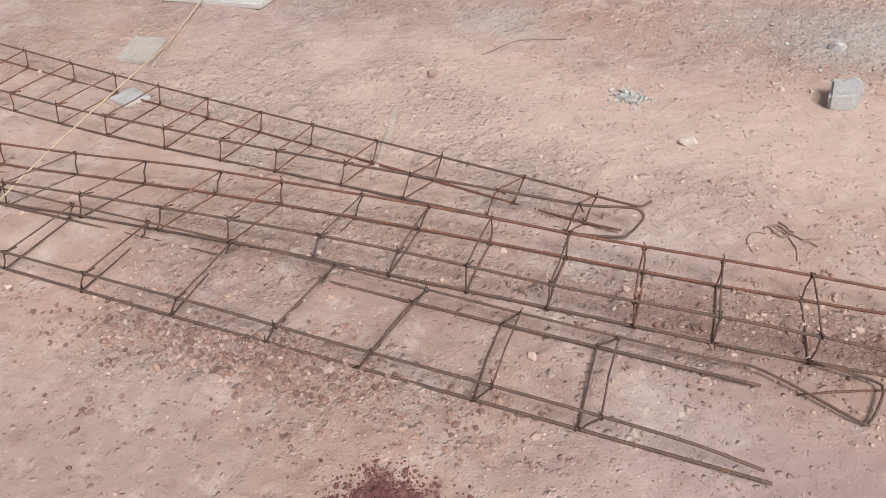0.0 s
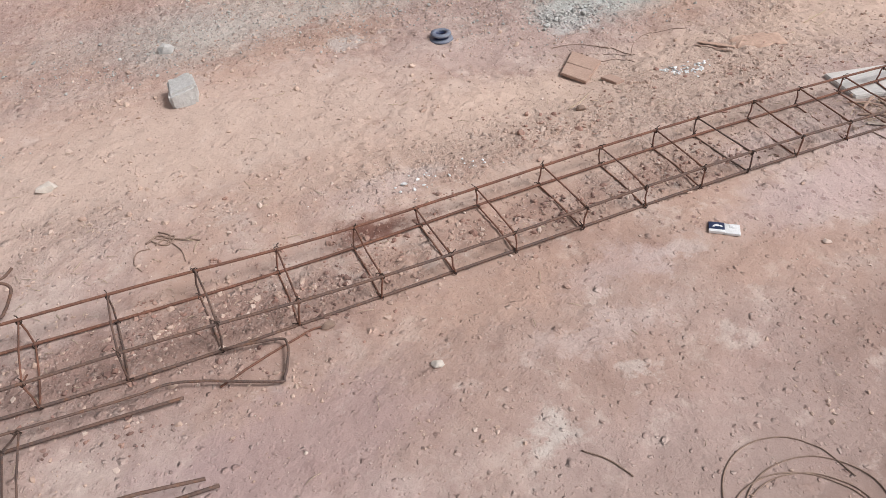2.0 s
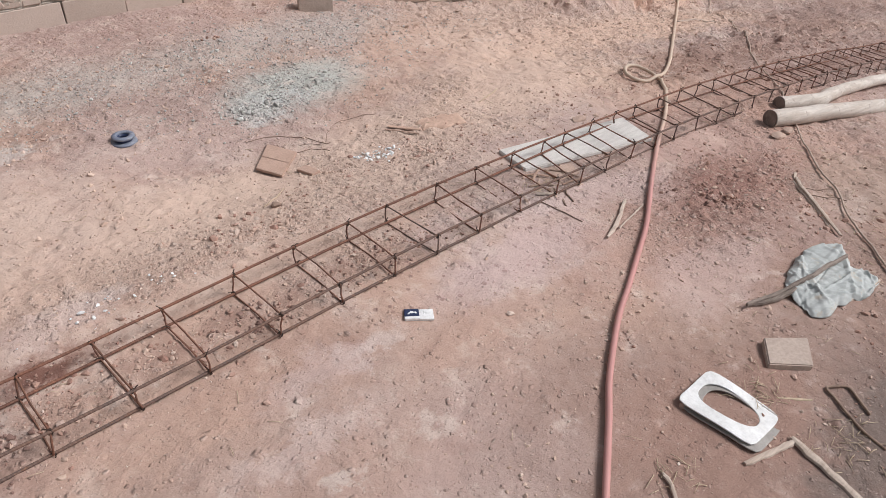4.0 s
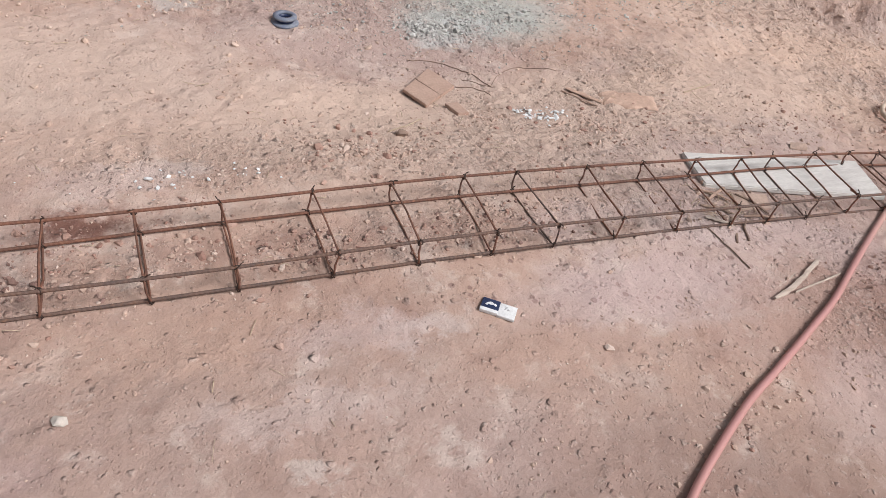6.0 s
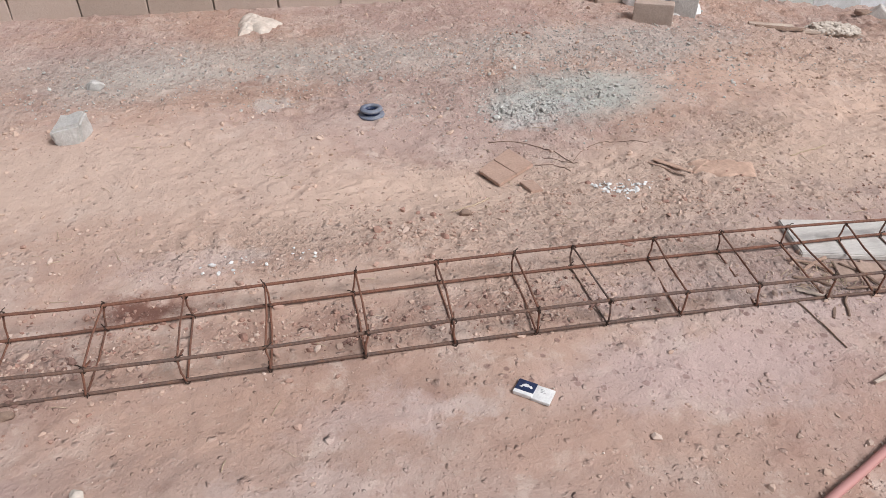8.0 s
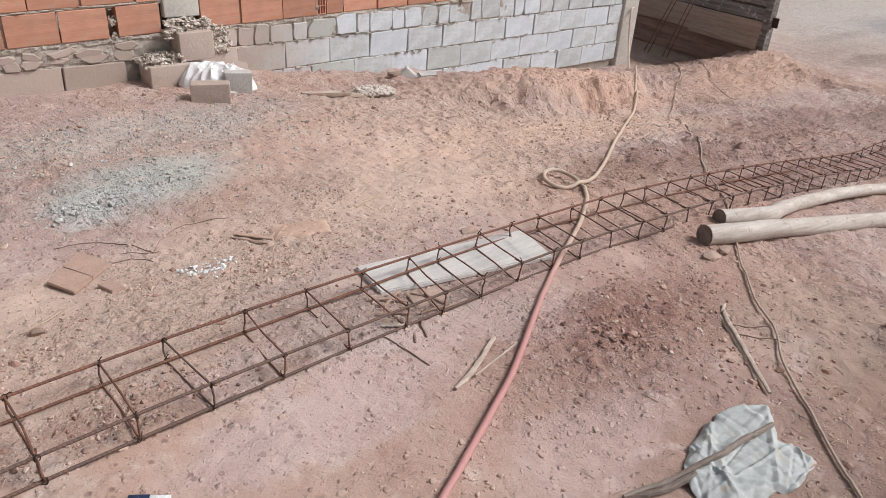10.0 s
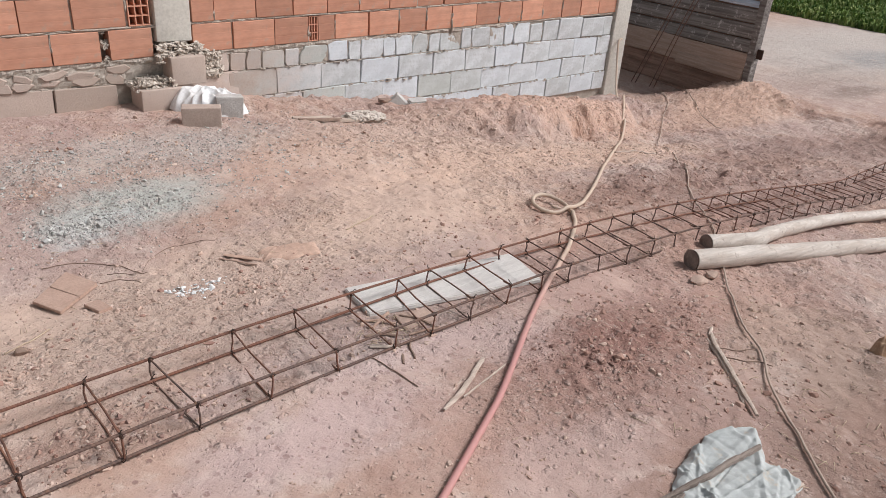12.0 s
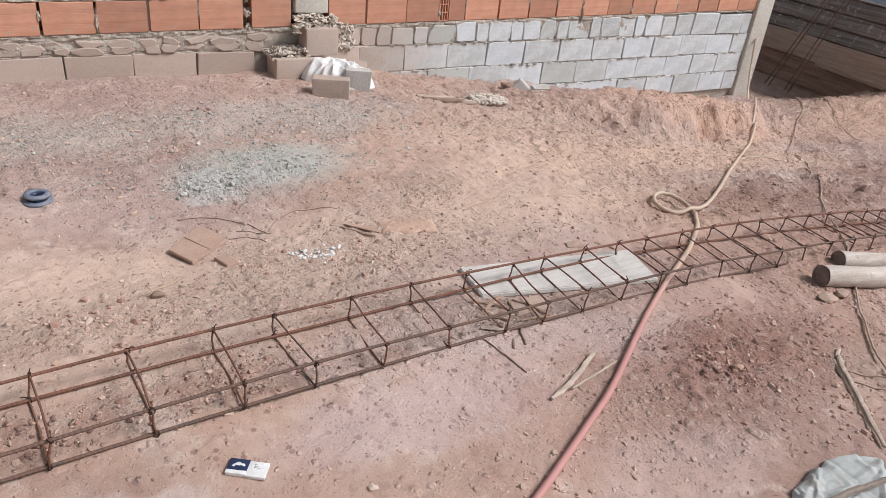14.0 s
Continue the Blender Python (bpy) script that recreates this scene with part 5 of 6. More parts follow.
def splinter(name, points, width, thick, material, label, category, seed=1, lift=0.0, group=""):
    """A split flat stick: a strip of uneven width swept along the points."""
    rng = random.Random(seed)
    line = curve_through([gz(*p[:2], lift + thick * 0.6 + (p[2] if len(p) > 2 else 0)) for p in points], 5)
    bm, rings = bmesh.new(), []
    for i, p in enumerate(line):
        a, b = line[max(0, i - 1)], line[min(len(line) - 1, i + 1)]
        side = (b - a).cross(Vector((0, 0, 1))).normalized()
        t = i / (len(line) - 1)
        p = p + side * rng.uniform(-0.09, 0.09) * width
        w = width * (0.5 + 0.5 * min(1, 6 * min(t, 1 - t) + 0.25)) * rng.uniform(0.8, 1.12) / 2
        h = thick / 2
        rings.append([bm.verts.new(p + side * s * w + Vector((0, 0, u * h + rng.uniform(-0.1, 0.1) * h))) for s, u in ((-1, -0.6), (-0.7, 0.9), (0.1, 1.1), (0.8, 0.7), (1, -0.6), (0, -1))])
    for r, s in zip(rings, rings[1:]):
        for j in range(6):
            bm.faces.new((r[j], r[(j + 1) % 6], s[(j + 1) % 6], s[j]))
    bm.faces.new(rings[0][::-1])
    bm.faces.new(rings[-1])
    return tagged(part(name, bm, material, smooth=False), label, category, group)


splinter("split_stick", [(4.43, 1.95), (4.37, 1.90), (4.21, 1.735), (4.05, 1.575)], 0.019, 0.009, M_WOOD, "pale splintered strip of wood", "stick", 1, 0.012, group="loose sticks")
splinter("split_stick", [(4.395, 1.945), (4.285, 1.825), (4.15, 1.69), (4.09, 1.64)], 0.013, 0.011, M_WOOD, "thin splintered strip of wood", "stick", 2, group="loose sticks")
splinter("split_stick", [(4.42, 1.95), (4.50, 1.985)], 0.016, 0.012, M_WOOD, "short pale end of split wood", "stick", 3, group="loose sticks")
splinter("split_stick", [(3.25, 2.20), (3.377, 2.245), (3.48, 2.295), (3.55, 2.33)], 0.02, 0.007, M_WOOD, "pale frayed splinter of wood by the hose", "stick", 4, 0.012, group="loose sticks")
splinter("split_stick", [(3.345, 2.212), (3.496, 2.24), (3.588, 2.26)], 0.007, 0.006, M_WOOD, "thin pale splinter of wood by the hose", "stick", 5, 0.012, group="loose sticks")
splinter("split_stick", [(3.26, 2.235), (3.36, 2.27), (3.45, 2.31)], 0.008, 0.005, M_WOOD, "thin pale splinter of wood by the hose", "stick", 25, group="loose sticks")
splinter("split_stick", [(4.375, 1.918), (4.255, 1.793), (4.12, 1.66), (4.06, 1.60)], 0.008, 0.007, M_TWIG, "thin dark splinter along the pale strip", "stick", 26, group="loose sticks")
bent_rod("twig", [(4.36, 1.90), (4.43, 1.84), (4.50, 1.80)], 0.0022, M_TWIG, "thin dark twig crossing the split stick", "twig", group="twigs")
bent_rod("twig", [(4.31, 1.86), (4.36, 1.79), (4.42, 1.74), (4.44, 1.70)], 0.002, M_TWIG, "thin dark twig crossing the split stick", "twig", group="twigs")
splinter("split_stick", [(-1.18, 3.72), (-1.10, 3.41), (-1.03, 3.10)], 0.03, 0.006, M_WOOD, "thin dusty lath lying beneath the cage", "stick", 27, 0.006, group="loose sticks")
splinter("branch", [(3.30, 1.60, 0.006), (3.44, 1.555, 0.012), (3.58, 1.525, 0.026), (3.65, 1.507, 0.036), (3.72, 1.50, 0.04), (3.80, 1.487, 0.04), (3.868, 1.482, 0.034)], 0.017, 0.017, M_BRANCH, "weathered brown branch lying across the cloth", "branch", 6)
splinter("branch", [(3.33, 1.59), (3.42, 1.545, 0.006), (3.52, 1.52, 0.02)], 0.018, 0.014, M_BRANCH, "short brown branch end beside the cloth", "branch", 7)
splinter("split_stick", [(3.64, 1.365), (3.74, 1.35), (3.86, 1.34)], 0.026, 0.014, M_WOOD, "flat pale stick beside the cloth", "stick", 8, group="loose sticks")
splinter("split_stick", [(2.63, 1.235), (2.74, 1.20), (2.82, 1.18)], 0.022, 0.01, M_WOOD, "short flat stick beside the white frame", "stick", 9, group="loose sticks")
splinter("split_stick", [(2.83, 1.19), (2.80, 1.08), (2.76, 0.95), (2.72, 0.8)], 0.03, 0.012, M_WOOD, "dark dusty strip of wood", "stick", 10, group="loose sticks")
bent_rod("bent_rod", [(3.11, 1.07), (3.15, 1.125), (3.174, 1.166), (3.15, 1.195), (3.116, 1.213), (3.09, 1.17), (3.053, 1.112), (3.02, 1.05), (3.0, 0.98)], 0.0045, M_TWIG, "thin rusty rod bent into a hook", "rod")
splinter("split_stick", [(2.42, 1.375), (2.40, 1.33), (2.35, 1.28)], 0.014, 0.008, M_WOOD, "short grey stick near the hose", "stick", 12, group="loose sticks")
splinter("split_stick", [(2.95, 1.30), (3.03, 1.22)], 0.01, 0.008, M_STRAW, "short pale straw stick", "stick", 13, group="loose sticks")
splinter("split_stick", [(4.84, 1.42), (4.82, 1.30), (4.8, 1.2)], 0.014, 0.01, M_WOOD, "thin grey stick on the earth", "stick", 14, group="loose sticks")
splinter("split_stick", [(3.90, 1.12), (4.02, 1.085), (4.15, 1.06)], 0.02, 0.012, M_WOOD, "pale flat stick on the earth", "stick", 15, group="loose sticks")
splinter("bark_strip", [(3.205, 3.60), (3.247, 3.53), (3.295, 3.43)], 0.012, 0.003, M_FLAKE, "dark curled strip of bark", "bark", 16, 0.008, "bark strips")
splinter("bark_strip", [(3.235, 3.61), (3.28, 3.54), (3.33, 3.45)], 0.026, 0.004, M_FLAKE_ORANGE, "pale curled strip of bark", "bark", 17, 0.012, "bark strips")
splinter("bark_strip", [(3.33, 3.425), (3.414, 3.365), (3.53, 3.335)], 0.013, 0.005, M_FLAKE, "dark curled strip of bark", "bark", 18, 0.004, "bark strips")
CLAY_FLAKE = [(3.365, 3.545), (3.40, 3.555), (3.445, 3.525), (3.50, 3.52), (3.56, 3.48), (3.605, 3.465), (3.585, 3.42), (3.555, 3.35), (3.50, 3.375), (3.44, 3.375), (3.40, 3.41), (3.33, 3.43), (3.335, 3.48)]
for k, (ax, ay, bx, by) in enumerate(((3.34, 2.78, 3.45, 2.69), (3.50, 2.73, 3.56, 2.60), (3.44, 2.60, 3.57, 2.57), (3.38, 2.60, 3.31, 2.47), (3.36, 2.71, 3.48, 2.77), (3.30, 2.68, 3.40, 2.62))):
    splinter("bark_strip", [(ax, ay), ((ax + bx) / 2 + 0.012, (ay + by) / 2 + 0.01), (bx, by)], 0.012, 0.005, M_TWIG if k % 2 else M_FLAKE, "thin dark strip of bark beneath the cage", "bark", 40 + k, 0.004, "bark strips")
splinter("dry_leaf", [(3.27, 2.61), (3.31, 2.59), (3.35, 2.55)], 0.02, 0.003, M_WOOD, "curled dry leaf beneath the cage", "leaf", 19, 0.01)
bent_rod("twig", [(3.235, 2.56), (3.248, 2.52), (3.258, 2.416), (3.265, 2.343)], 0.0022, M_TWIG, "short dark twig beside the cage", "twig", group="twigs")
bent_rod("twig", [(3.43, 2.575), (3.39, 2.535), (3.375, 2.50), (3.36, 2.47)], 0.004, M_TWIG, "forked brown twig beside the cage", "twig", group="twigs")


# ---- small manufactured things ----


def spool():
    """A flanged plastic spool lying flat."""
    thing = place(base("cable_spool", 2.092, 4.215, "dusty blue-black plastic spool lying flat", "spool"), 2.092, 4.215, 0, -0.004)

    def turned(profile):
        bm = bmesh.new()
        rings = [[bm.verts.new((r * math.cos(a), r * math.sin(a), z)) for a in [2 * math.pi * i / 32 for i in range(32)]] for r, z in profile]
        for r, s in zip(rings, rings[1:] + rings[:1]):
            for i in range(32):
                bm.faces.new((r[i], r[(i + 1) % 32], s[(i + 1) % 32], s[i]))
        bmesh.ops.recalc_face_normals(bm, faces=bm.faces)
        return bm

    thing.scale = (0.9, 0.9, 0.9)
    part("lower_flange", turned([(0.025, 0), (0.066, 0), (0.069, 0.004), (0.067, 0.012), (0.045, 0.014), (0.025, 0.014)]), M_BLUE, thing)
    part("core", turned([(0.026, 0.012), (0.044, 0.012), (0.044, 0.034), (0.026, 0.034)]), M_NAVY, thing)
    part("upper_flange", turned([(0.032, 0.030), (0.056, 0.030), (0.060, 0.036), (0.057, 0.043), (0.042, 0.047), (0.032, 0.044)]), M_BLUE, thing)


def small_pack():
    """A slid-open flat pack: navy sleeve with a white emblem, white tray pushed out."""
    thing = place(base("paper_pack", 2.335, 2.345, "flat pack with a navy printed half and white half", "pack"), 2.335, 2.331, -36)
    bm = box(bmesh.new(), (-0.002, -0.031, 0.0), (0.058, 0.031, 0.011), 0.0015)
    part("tray", bm, M_CARD, thing, "plain white tray")
    bm = box(bmesh.new(), (-0.062, -0.028, 0.0), (-0.001, 0.033, 0.013), 0.0015)
    sleeve = part("sleeve", bm, M_NAVY, thing, "navy printed sleeve with a white edge")
    bm = box(bmesh.new(), (-0.0622, -0.0285, 0.0005), (-0.0008, -0.014, 0.0136), 0.0012)
    part("white_edge", bm, M_CARD, sleeve)
    bm = bmesh.new()
    outline = [(-0.05, 0.0), (-0.045, 0.008), (-0.036, 0.017), (-0.028, 0.018), (-0.022, 0.013), (-0.015, 0.014), (-0.009, 0.006), (-0.014, 0.002), (-0.022, 0.007), (-0.03, 0.004), (-0.038, 0.006), (-0.042, -0.002)]
    top = [bm.verts.new((x, y, 0.0142)) for x, y in outline]
    face = bm.faces.new(top)
    bmesh.ops.extrude_face_region(bm, geom=[face])
    for v in top:
        v.co.z = 0.0131
    part("emblem", bm, M_CARD, sleeve, "plain white printed shape", False)
    thing.scale = (0.86, 0.86, 0.86)
    for k in range(3):
        part("print_bar", box(bmesh.new(), (0.016, 0.004 + 0.006 * k, 0.0108), (0.034 - 0.004 * k, 0.0065 + 0.006 * k, 0.0116)), M_PRINT, thing, "faint grey printed bar")


def oval_frame():
    """A thin white plastic frame with an oval opening, and a dark copy under it for its shadow."""
    thing = base("oval_plate", 2.787, 1.378, "dirty white plastic frame with an oval opening", "plastic frame")
    for name, dz, off, tilt, mat_used in (("top_plate", 0.009, (0, 0), 1.5, M_WHITE), ("shade_plate", 0.001, (-0.004, -0.022), 0.5, M_PLATE_SHADE)):
        bm = bmesh.new()
        n = 48
        outer, inner = [], []
        for i in range(n):
            a = 2 * math.pi * i / n
            c, s = math.cos(a), math.sin(a)
            k = (abs(c) ** 9 + abs(s) ** 9) ** (-1 / 9)
            warp = 0.006 * math.sin(2 * a + 0.6)
            outer.append((0.103 * c * k, 0.130 * s * k, warp))
            k2 = (abs(c) ** 2.5 + abs(s) ** 2.5) ** (-1 / 2.5)
            inner.append((0.058 * c * k2 + 0.006, 0.098 * s * k2 + 0.004, warp))
        t = Vector((0, 0, 0.005))
        loops = [[bm.verts.new(Vector(p) + h) for p in ring] for ring, h in ((outer, t * 0), (outer, t), (inner, t), (inner, t * 0))]
        for a, b in zip(loops, loops[1:] + loops[:1]):
            for i in range(n):
                bm.faces.new((a[i], a[(i + 1) % n], b[(i + 1) % n], b[i]))
        bmesh.ops.recalc_face_normals(bm, faces=bm.faces)
        ob = part(name, bm, mat_used, thing, smooth=False)
        ob.matrix_basis = pose(off[0], off[1], dz, tilt, 3 if name == "top_plate" else 0, 1)
        bev = ob.modifiers.new("edge", "BEVEL")
        bev.width, bev.segments = 0.002, 2


M_PRINT = simple("pale_grey_print", (0.45, 0.46, 0.48), (0.5, 0.5, 0.52), 30.0, 0.6, 0, 0.02)
# dark grey of the lower copy: the shadow below the frame's edge
M_PLATE_SHADE = simple("plate_shade_grey", (0.40, 0.38, 0.36), (0.30, 0.28, 0.26), 8.0, 0.5, 0, 0.1)
spool()
small_pack()
oval_frame()


def cloth_heap(name, outline, height, material, label, category, seed, crush=3.0, fine=0.25, rounds=26, spokes=96, flat=False, fold_turn=0.5, stretch=1.2, droop=2, deep=1.0, creases=0):
    """A crumpled cloth or sheet: rings cut to an outline, thrown into sharp creases, sagging to the ground at the edge."""
    pts = np.array(outline)
    cx, cy = pts.mean(0)
    ang = np.arctan2(pts[:, 1] - cy, pts[:, 0] - cx)
    rad = np.hypot(pts[:, 0] - cx, pts[:, 1] - cy)
    order = np.argsort(ang)
    ang, rad = ang[order], rad[order]
    ang = np.concatenate([ang - 2 * math.pi, ang, ang + 2 * math.pi])
    rad = np.concatenate([rad] * 3)
    rng = random.Random(seed)
    lines = [(rng.uniform(-1.3, 1.3) + fold_turn, rng.uniform(-0.2, 0.2), rng.uniform(0.006, 0.02), rng.uniform(-0.6, 0.9)) for _ in range(creases)]
    bm, rings = bmesh.new(), []
    for j in range(rounds + 1):
        f = j / rounds
        ring = []
        for i in range(spokes):
            a = -math.pi + 2 * math.pi * i / spokes
            r = float(np.interp(a, ang, rad)) * f
            r *= 1 + 0.05 * f * noise.noise(Vector((math.cos(a) * 4, math.sin(a) * 4, seed)))
            x, y = cx + r * math.cos(a), cy + r * math.sin(a)
            u = math.cos(fold_turn) * x + math.sin(fold_turn) * y
            v = math.cos(fold_turn) * y - math.sin(fold_turn) * x
            p = Vector((u * crush, v * crush * stretch, seed * 3.7))
            ridge = 1 - 2.2 * abs(noise.noise(p))
            ridge2 = 1 - 2.2 * abs(noise.noise(p * 2.7 + Vector((4, 1, 2))))
            z = height * (1 - f ** droop) * max(0.1, 1 - deep + deep * (0.5 + 0.4 * ridge + fine * ridge2)) + 0.006
            # sharp straight folds
            for turn, off, wide, high in lines:
                d = abs((y - cy) * math.cos(turn) - (x - cx) * math.sin(turn) - off)
                z += 0.008 * high * max(0.0, 1 - d / wide)
            z = max(z, 0.004)
            ring.append(bm.verts.new((x, y, float(lie(x, y)) + z)))
            if j == 0:
                break
        rings.append(ring)
    for i in range(spokes):
        k = (i + 1) % spokes
        bm.faces.new((rings[0][0], rings[1][i], rings[1][k]))
        for j in range(1, rounds):
            bm.faces.new((rings[j][i], rings[j + 1][i], rings[j + 1][k], rings[j][k]))
    bmesh.ops.recalc_face_normals(bm, faces=bm.faces)
    ob = tagged(part(name, bm, material, smooth=not flat), label, category)
    thick = ob.modifiers.new("cloth", "SOLIDIFY")
    thick.thickness, thick.offset = 0.002, -1
    return ob


cloth_heap("sackcloth", [(3.46, 1.46), (3.51, 1.555), (3.60, 1.588), (3.69, 1.608), (3.77, 1.618), (3.84, 1.617), (3.95, 1.588), (3.99, 1.545), (3.92, 1.49), (3.855, 1.45), (3.875, 1.39), (3.86, 1.325), (3.80, 1.335), (3.74, 1.318), (3.65, 1.355), (3.57, 1.375), (3.47, 1.365), (3.435, 1.41)], 0.022, M_CLOTH, "crumpled grey-green sackcloth lying on the earth", "cloth", 5, 3.2, 0.2, 80, 260, fold_turn=0.45, stretch=2.6, droop=10, deep=0.28, creases=60)
cloth_heap("plastic_bag", [(3.93, 5.74), (4.02, 5.86), (4.2, 5.86), (4.36, 5.74), (4.40, 5.5), (4.3, 5.42), (4.1, 5.44), (3.98, 5.56)], 0.14, M_WHITE, "crumpled white plastic sack behind two bricks", "bag", 6, 4.6, 0.3, 34, 110, True, droop=5, deep=0.7)


cloth_heap("dry_leaf", [(4.90, 1.47), (4.95, 1.46), (4.975, 1.49), (4.965, 1.52), (4.92, 1.53), (4.895, 1.50)], 0.07, M_DRY_LEAF, "crumpled dry brown leaf on the earth", "leaf", 8, 16.0, 0.5, 14, 40, True, droop=3, deep=0.9)


def half_block(x, y, size, turn, label, seed, tilt=(0, 0), material=None):
    rng = random.Random(seed)
    bm = box(bmesh.new(), (-size[0] / 2, -size[1] / 2, 0), (size[0] / 2, size[1] / 2, size[2]), 0.006, 0.006, rng)
    ob = part("loose_brick", bm, material or M_BLOCK, smooth=False)
    place(ob, x, y, turn, -0.012, *tilt)
    return tagged(ob, label, "brick", "loose bricks")


cloth_heap("paper_scrap", [(1.44, 5.40), (1.455, 5.54), (1.43, 5.66), (1.48, 5.80), (1.585, 5.69), (1.70, 5.59), (1.63, 5.53), (1.575, 5.43), (1.515, 5.48)], 0.05, M_WHITE_STONE, "crumpled dirty pale paper scrap before the wall", "paper", 23, 6.0, 0.3, 24, 90, True, droop=4, deep=0.6, creases=14)
cloth_heap("clay_shard", CLAY_FLAKE, 0.016, M_FLAKE_ORANGE, "flat broken orange clay flake with bark round it", "clay slab", 14, 9.0, 0.3, 16, 80, True, droop=7, deep=0.3, creases=6)
half_block(3.97, 5.33, (0.235, 0.11, 0.125), -27, "muddy brown brick on the earth before the sack", 1, material=M_BUFF)
half_block(4.22, 5.44, (0.17, 0.09, 0.15), -24, "pale concrete brick standing against the sack", 2, (4, 0), M_STONE)


def wedge(x, y, size, turn, label, seed):
    """A corner broken off a concrete block: a three-sided prism with rough faces."""
    rng = random.Random(seed)
    bm = bmesh.new()
    w, d, h = size
    low = [bm.verts.new(p) for p in ((-w / 2, -d / 2, 0), (w / 2, -d / 2, 0), (w / 2, d / 2, 0), (-w / 2, d / 2, 0))]
    top = [bm.verts.new(p) for p in ((-w * 0.08, -d * 0.42, h), (-w * 0.02, d * 0.42, h * 0.96))]
    for face in ((low[0], low[1], top[0]), (low[1], low[2], top[1], top[0]), (low[2], low[3], top[1]), (low[3], low[0], top[0], top[1]), low[::-1]):
        bm.faces.new(face)
    bmesh.ops.recalc_face_normals(bm, faces=bm.faces)
    bmesh.ops.bevel(bm, geom=list(bm.edges), offset=0.006, segments=1, affect="EDGES")
    bmesh.ops.subdivide_edges(bm, edges=[e for e in bm.edges if e.calc_length() > 0.05], cuts=3, use_grid_fill=True)
    for v in bm.verts:
        v.co += Vector([rng.uniform(-0.0015, 0.0015) for _ in range(3)])
    return tagged(place(part("concrete_wedge", bm, M_STONE, smooth=False), x, y, turn, -0.015), label, "stone")


wedge(5.80, 5.58, (0.27, 0.12, 0.135), -30, "grey wedge of broken concrete by the wall", 21)
broken_block(5.90, 5.46, (0.15, 0.08, 0.05), -35, "low grey lump of broken concrete", 22)
chunk(5.63, 5.55, (0.12, 0.08, 0.035), 23, "dark brown broken clod by the wall", M_TWIG, "clod")
splinter("bark_strip", [(4.60, 5.27), (4.75, 5.25), (4.90, 5.25)], 0.05, 0.02, M_WOOD, "pale strip of bark before the wall", "bark", 30, 0.0, "bark strips")
splinter("bark_strip", [(4.62, 5.22), (4.75, 5.20), (4.95, 5.18)], 0.04, 0.018, M_TWIG, "dark strip of bark before the wall", "bark", 31, 0.0, "bark strips")


def foam_slab():
    """A crumbly pale slab resting on a thin board."""
    slab("board", [(4.92, 5.24), (4.92, 5.16), (5.33, 5.08), (5.33, 5.20)], 0.022, M_WOOD, "thin brown board beneath a crumbly slab", "board", 0.0, seed=41)
    rng, bm = random.Random(9), bmesh.new()
    for k in range(230):
        a, r = rng.uniform(0, 6.283), math.sqrt(rng.random())
        u, v = 0.165 * r * math.cos(a), 0.085 * r * math.sin(a)
        x, y = 5.155 + u * 0.95 + v * 0.3, 5.185 - u * 0.3 + v * 0.95
        top = 0.024 + 0.04 * (1 - r ** 4) * rng.uniform(0.4, 1.0) * (1 - 0.25 * u / 0.165)
        lump(bm, (x, y, float(ground_z(5.13, 5.17)) + top), (rng.uniform(0.012, 0.03), rng.uniform(0.01, 0.024), rng.uniform(0.008, 0.016)), rng, 1, 0.7)
    tagged(part("crumbly_slab", bm, M_WHITE_STONE, smooth=False), "crumbly cream-white slab lying on a thin board", "slab")


foam_slab()

# ---- the plank fence past the wall's end ----


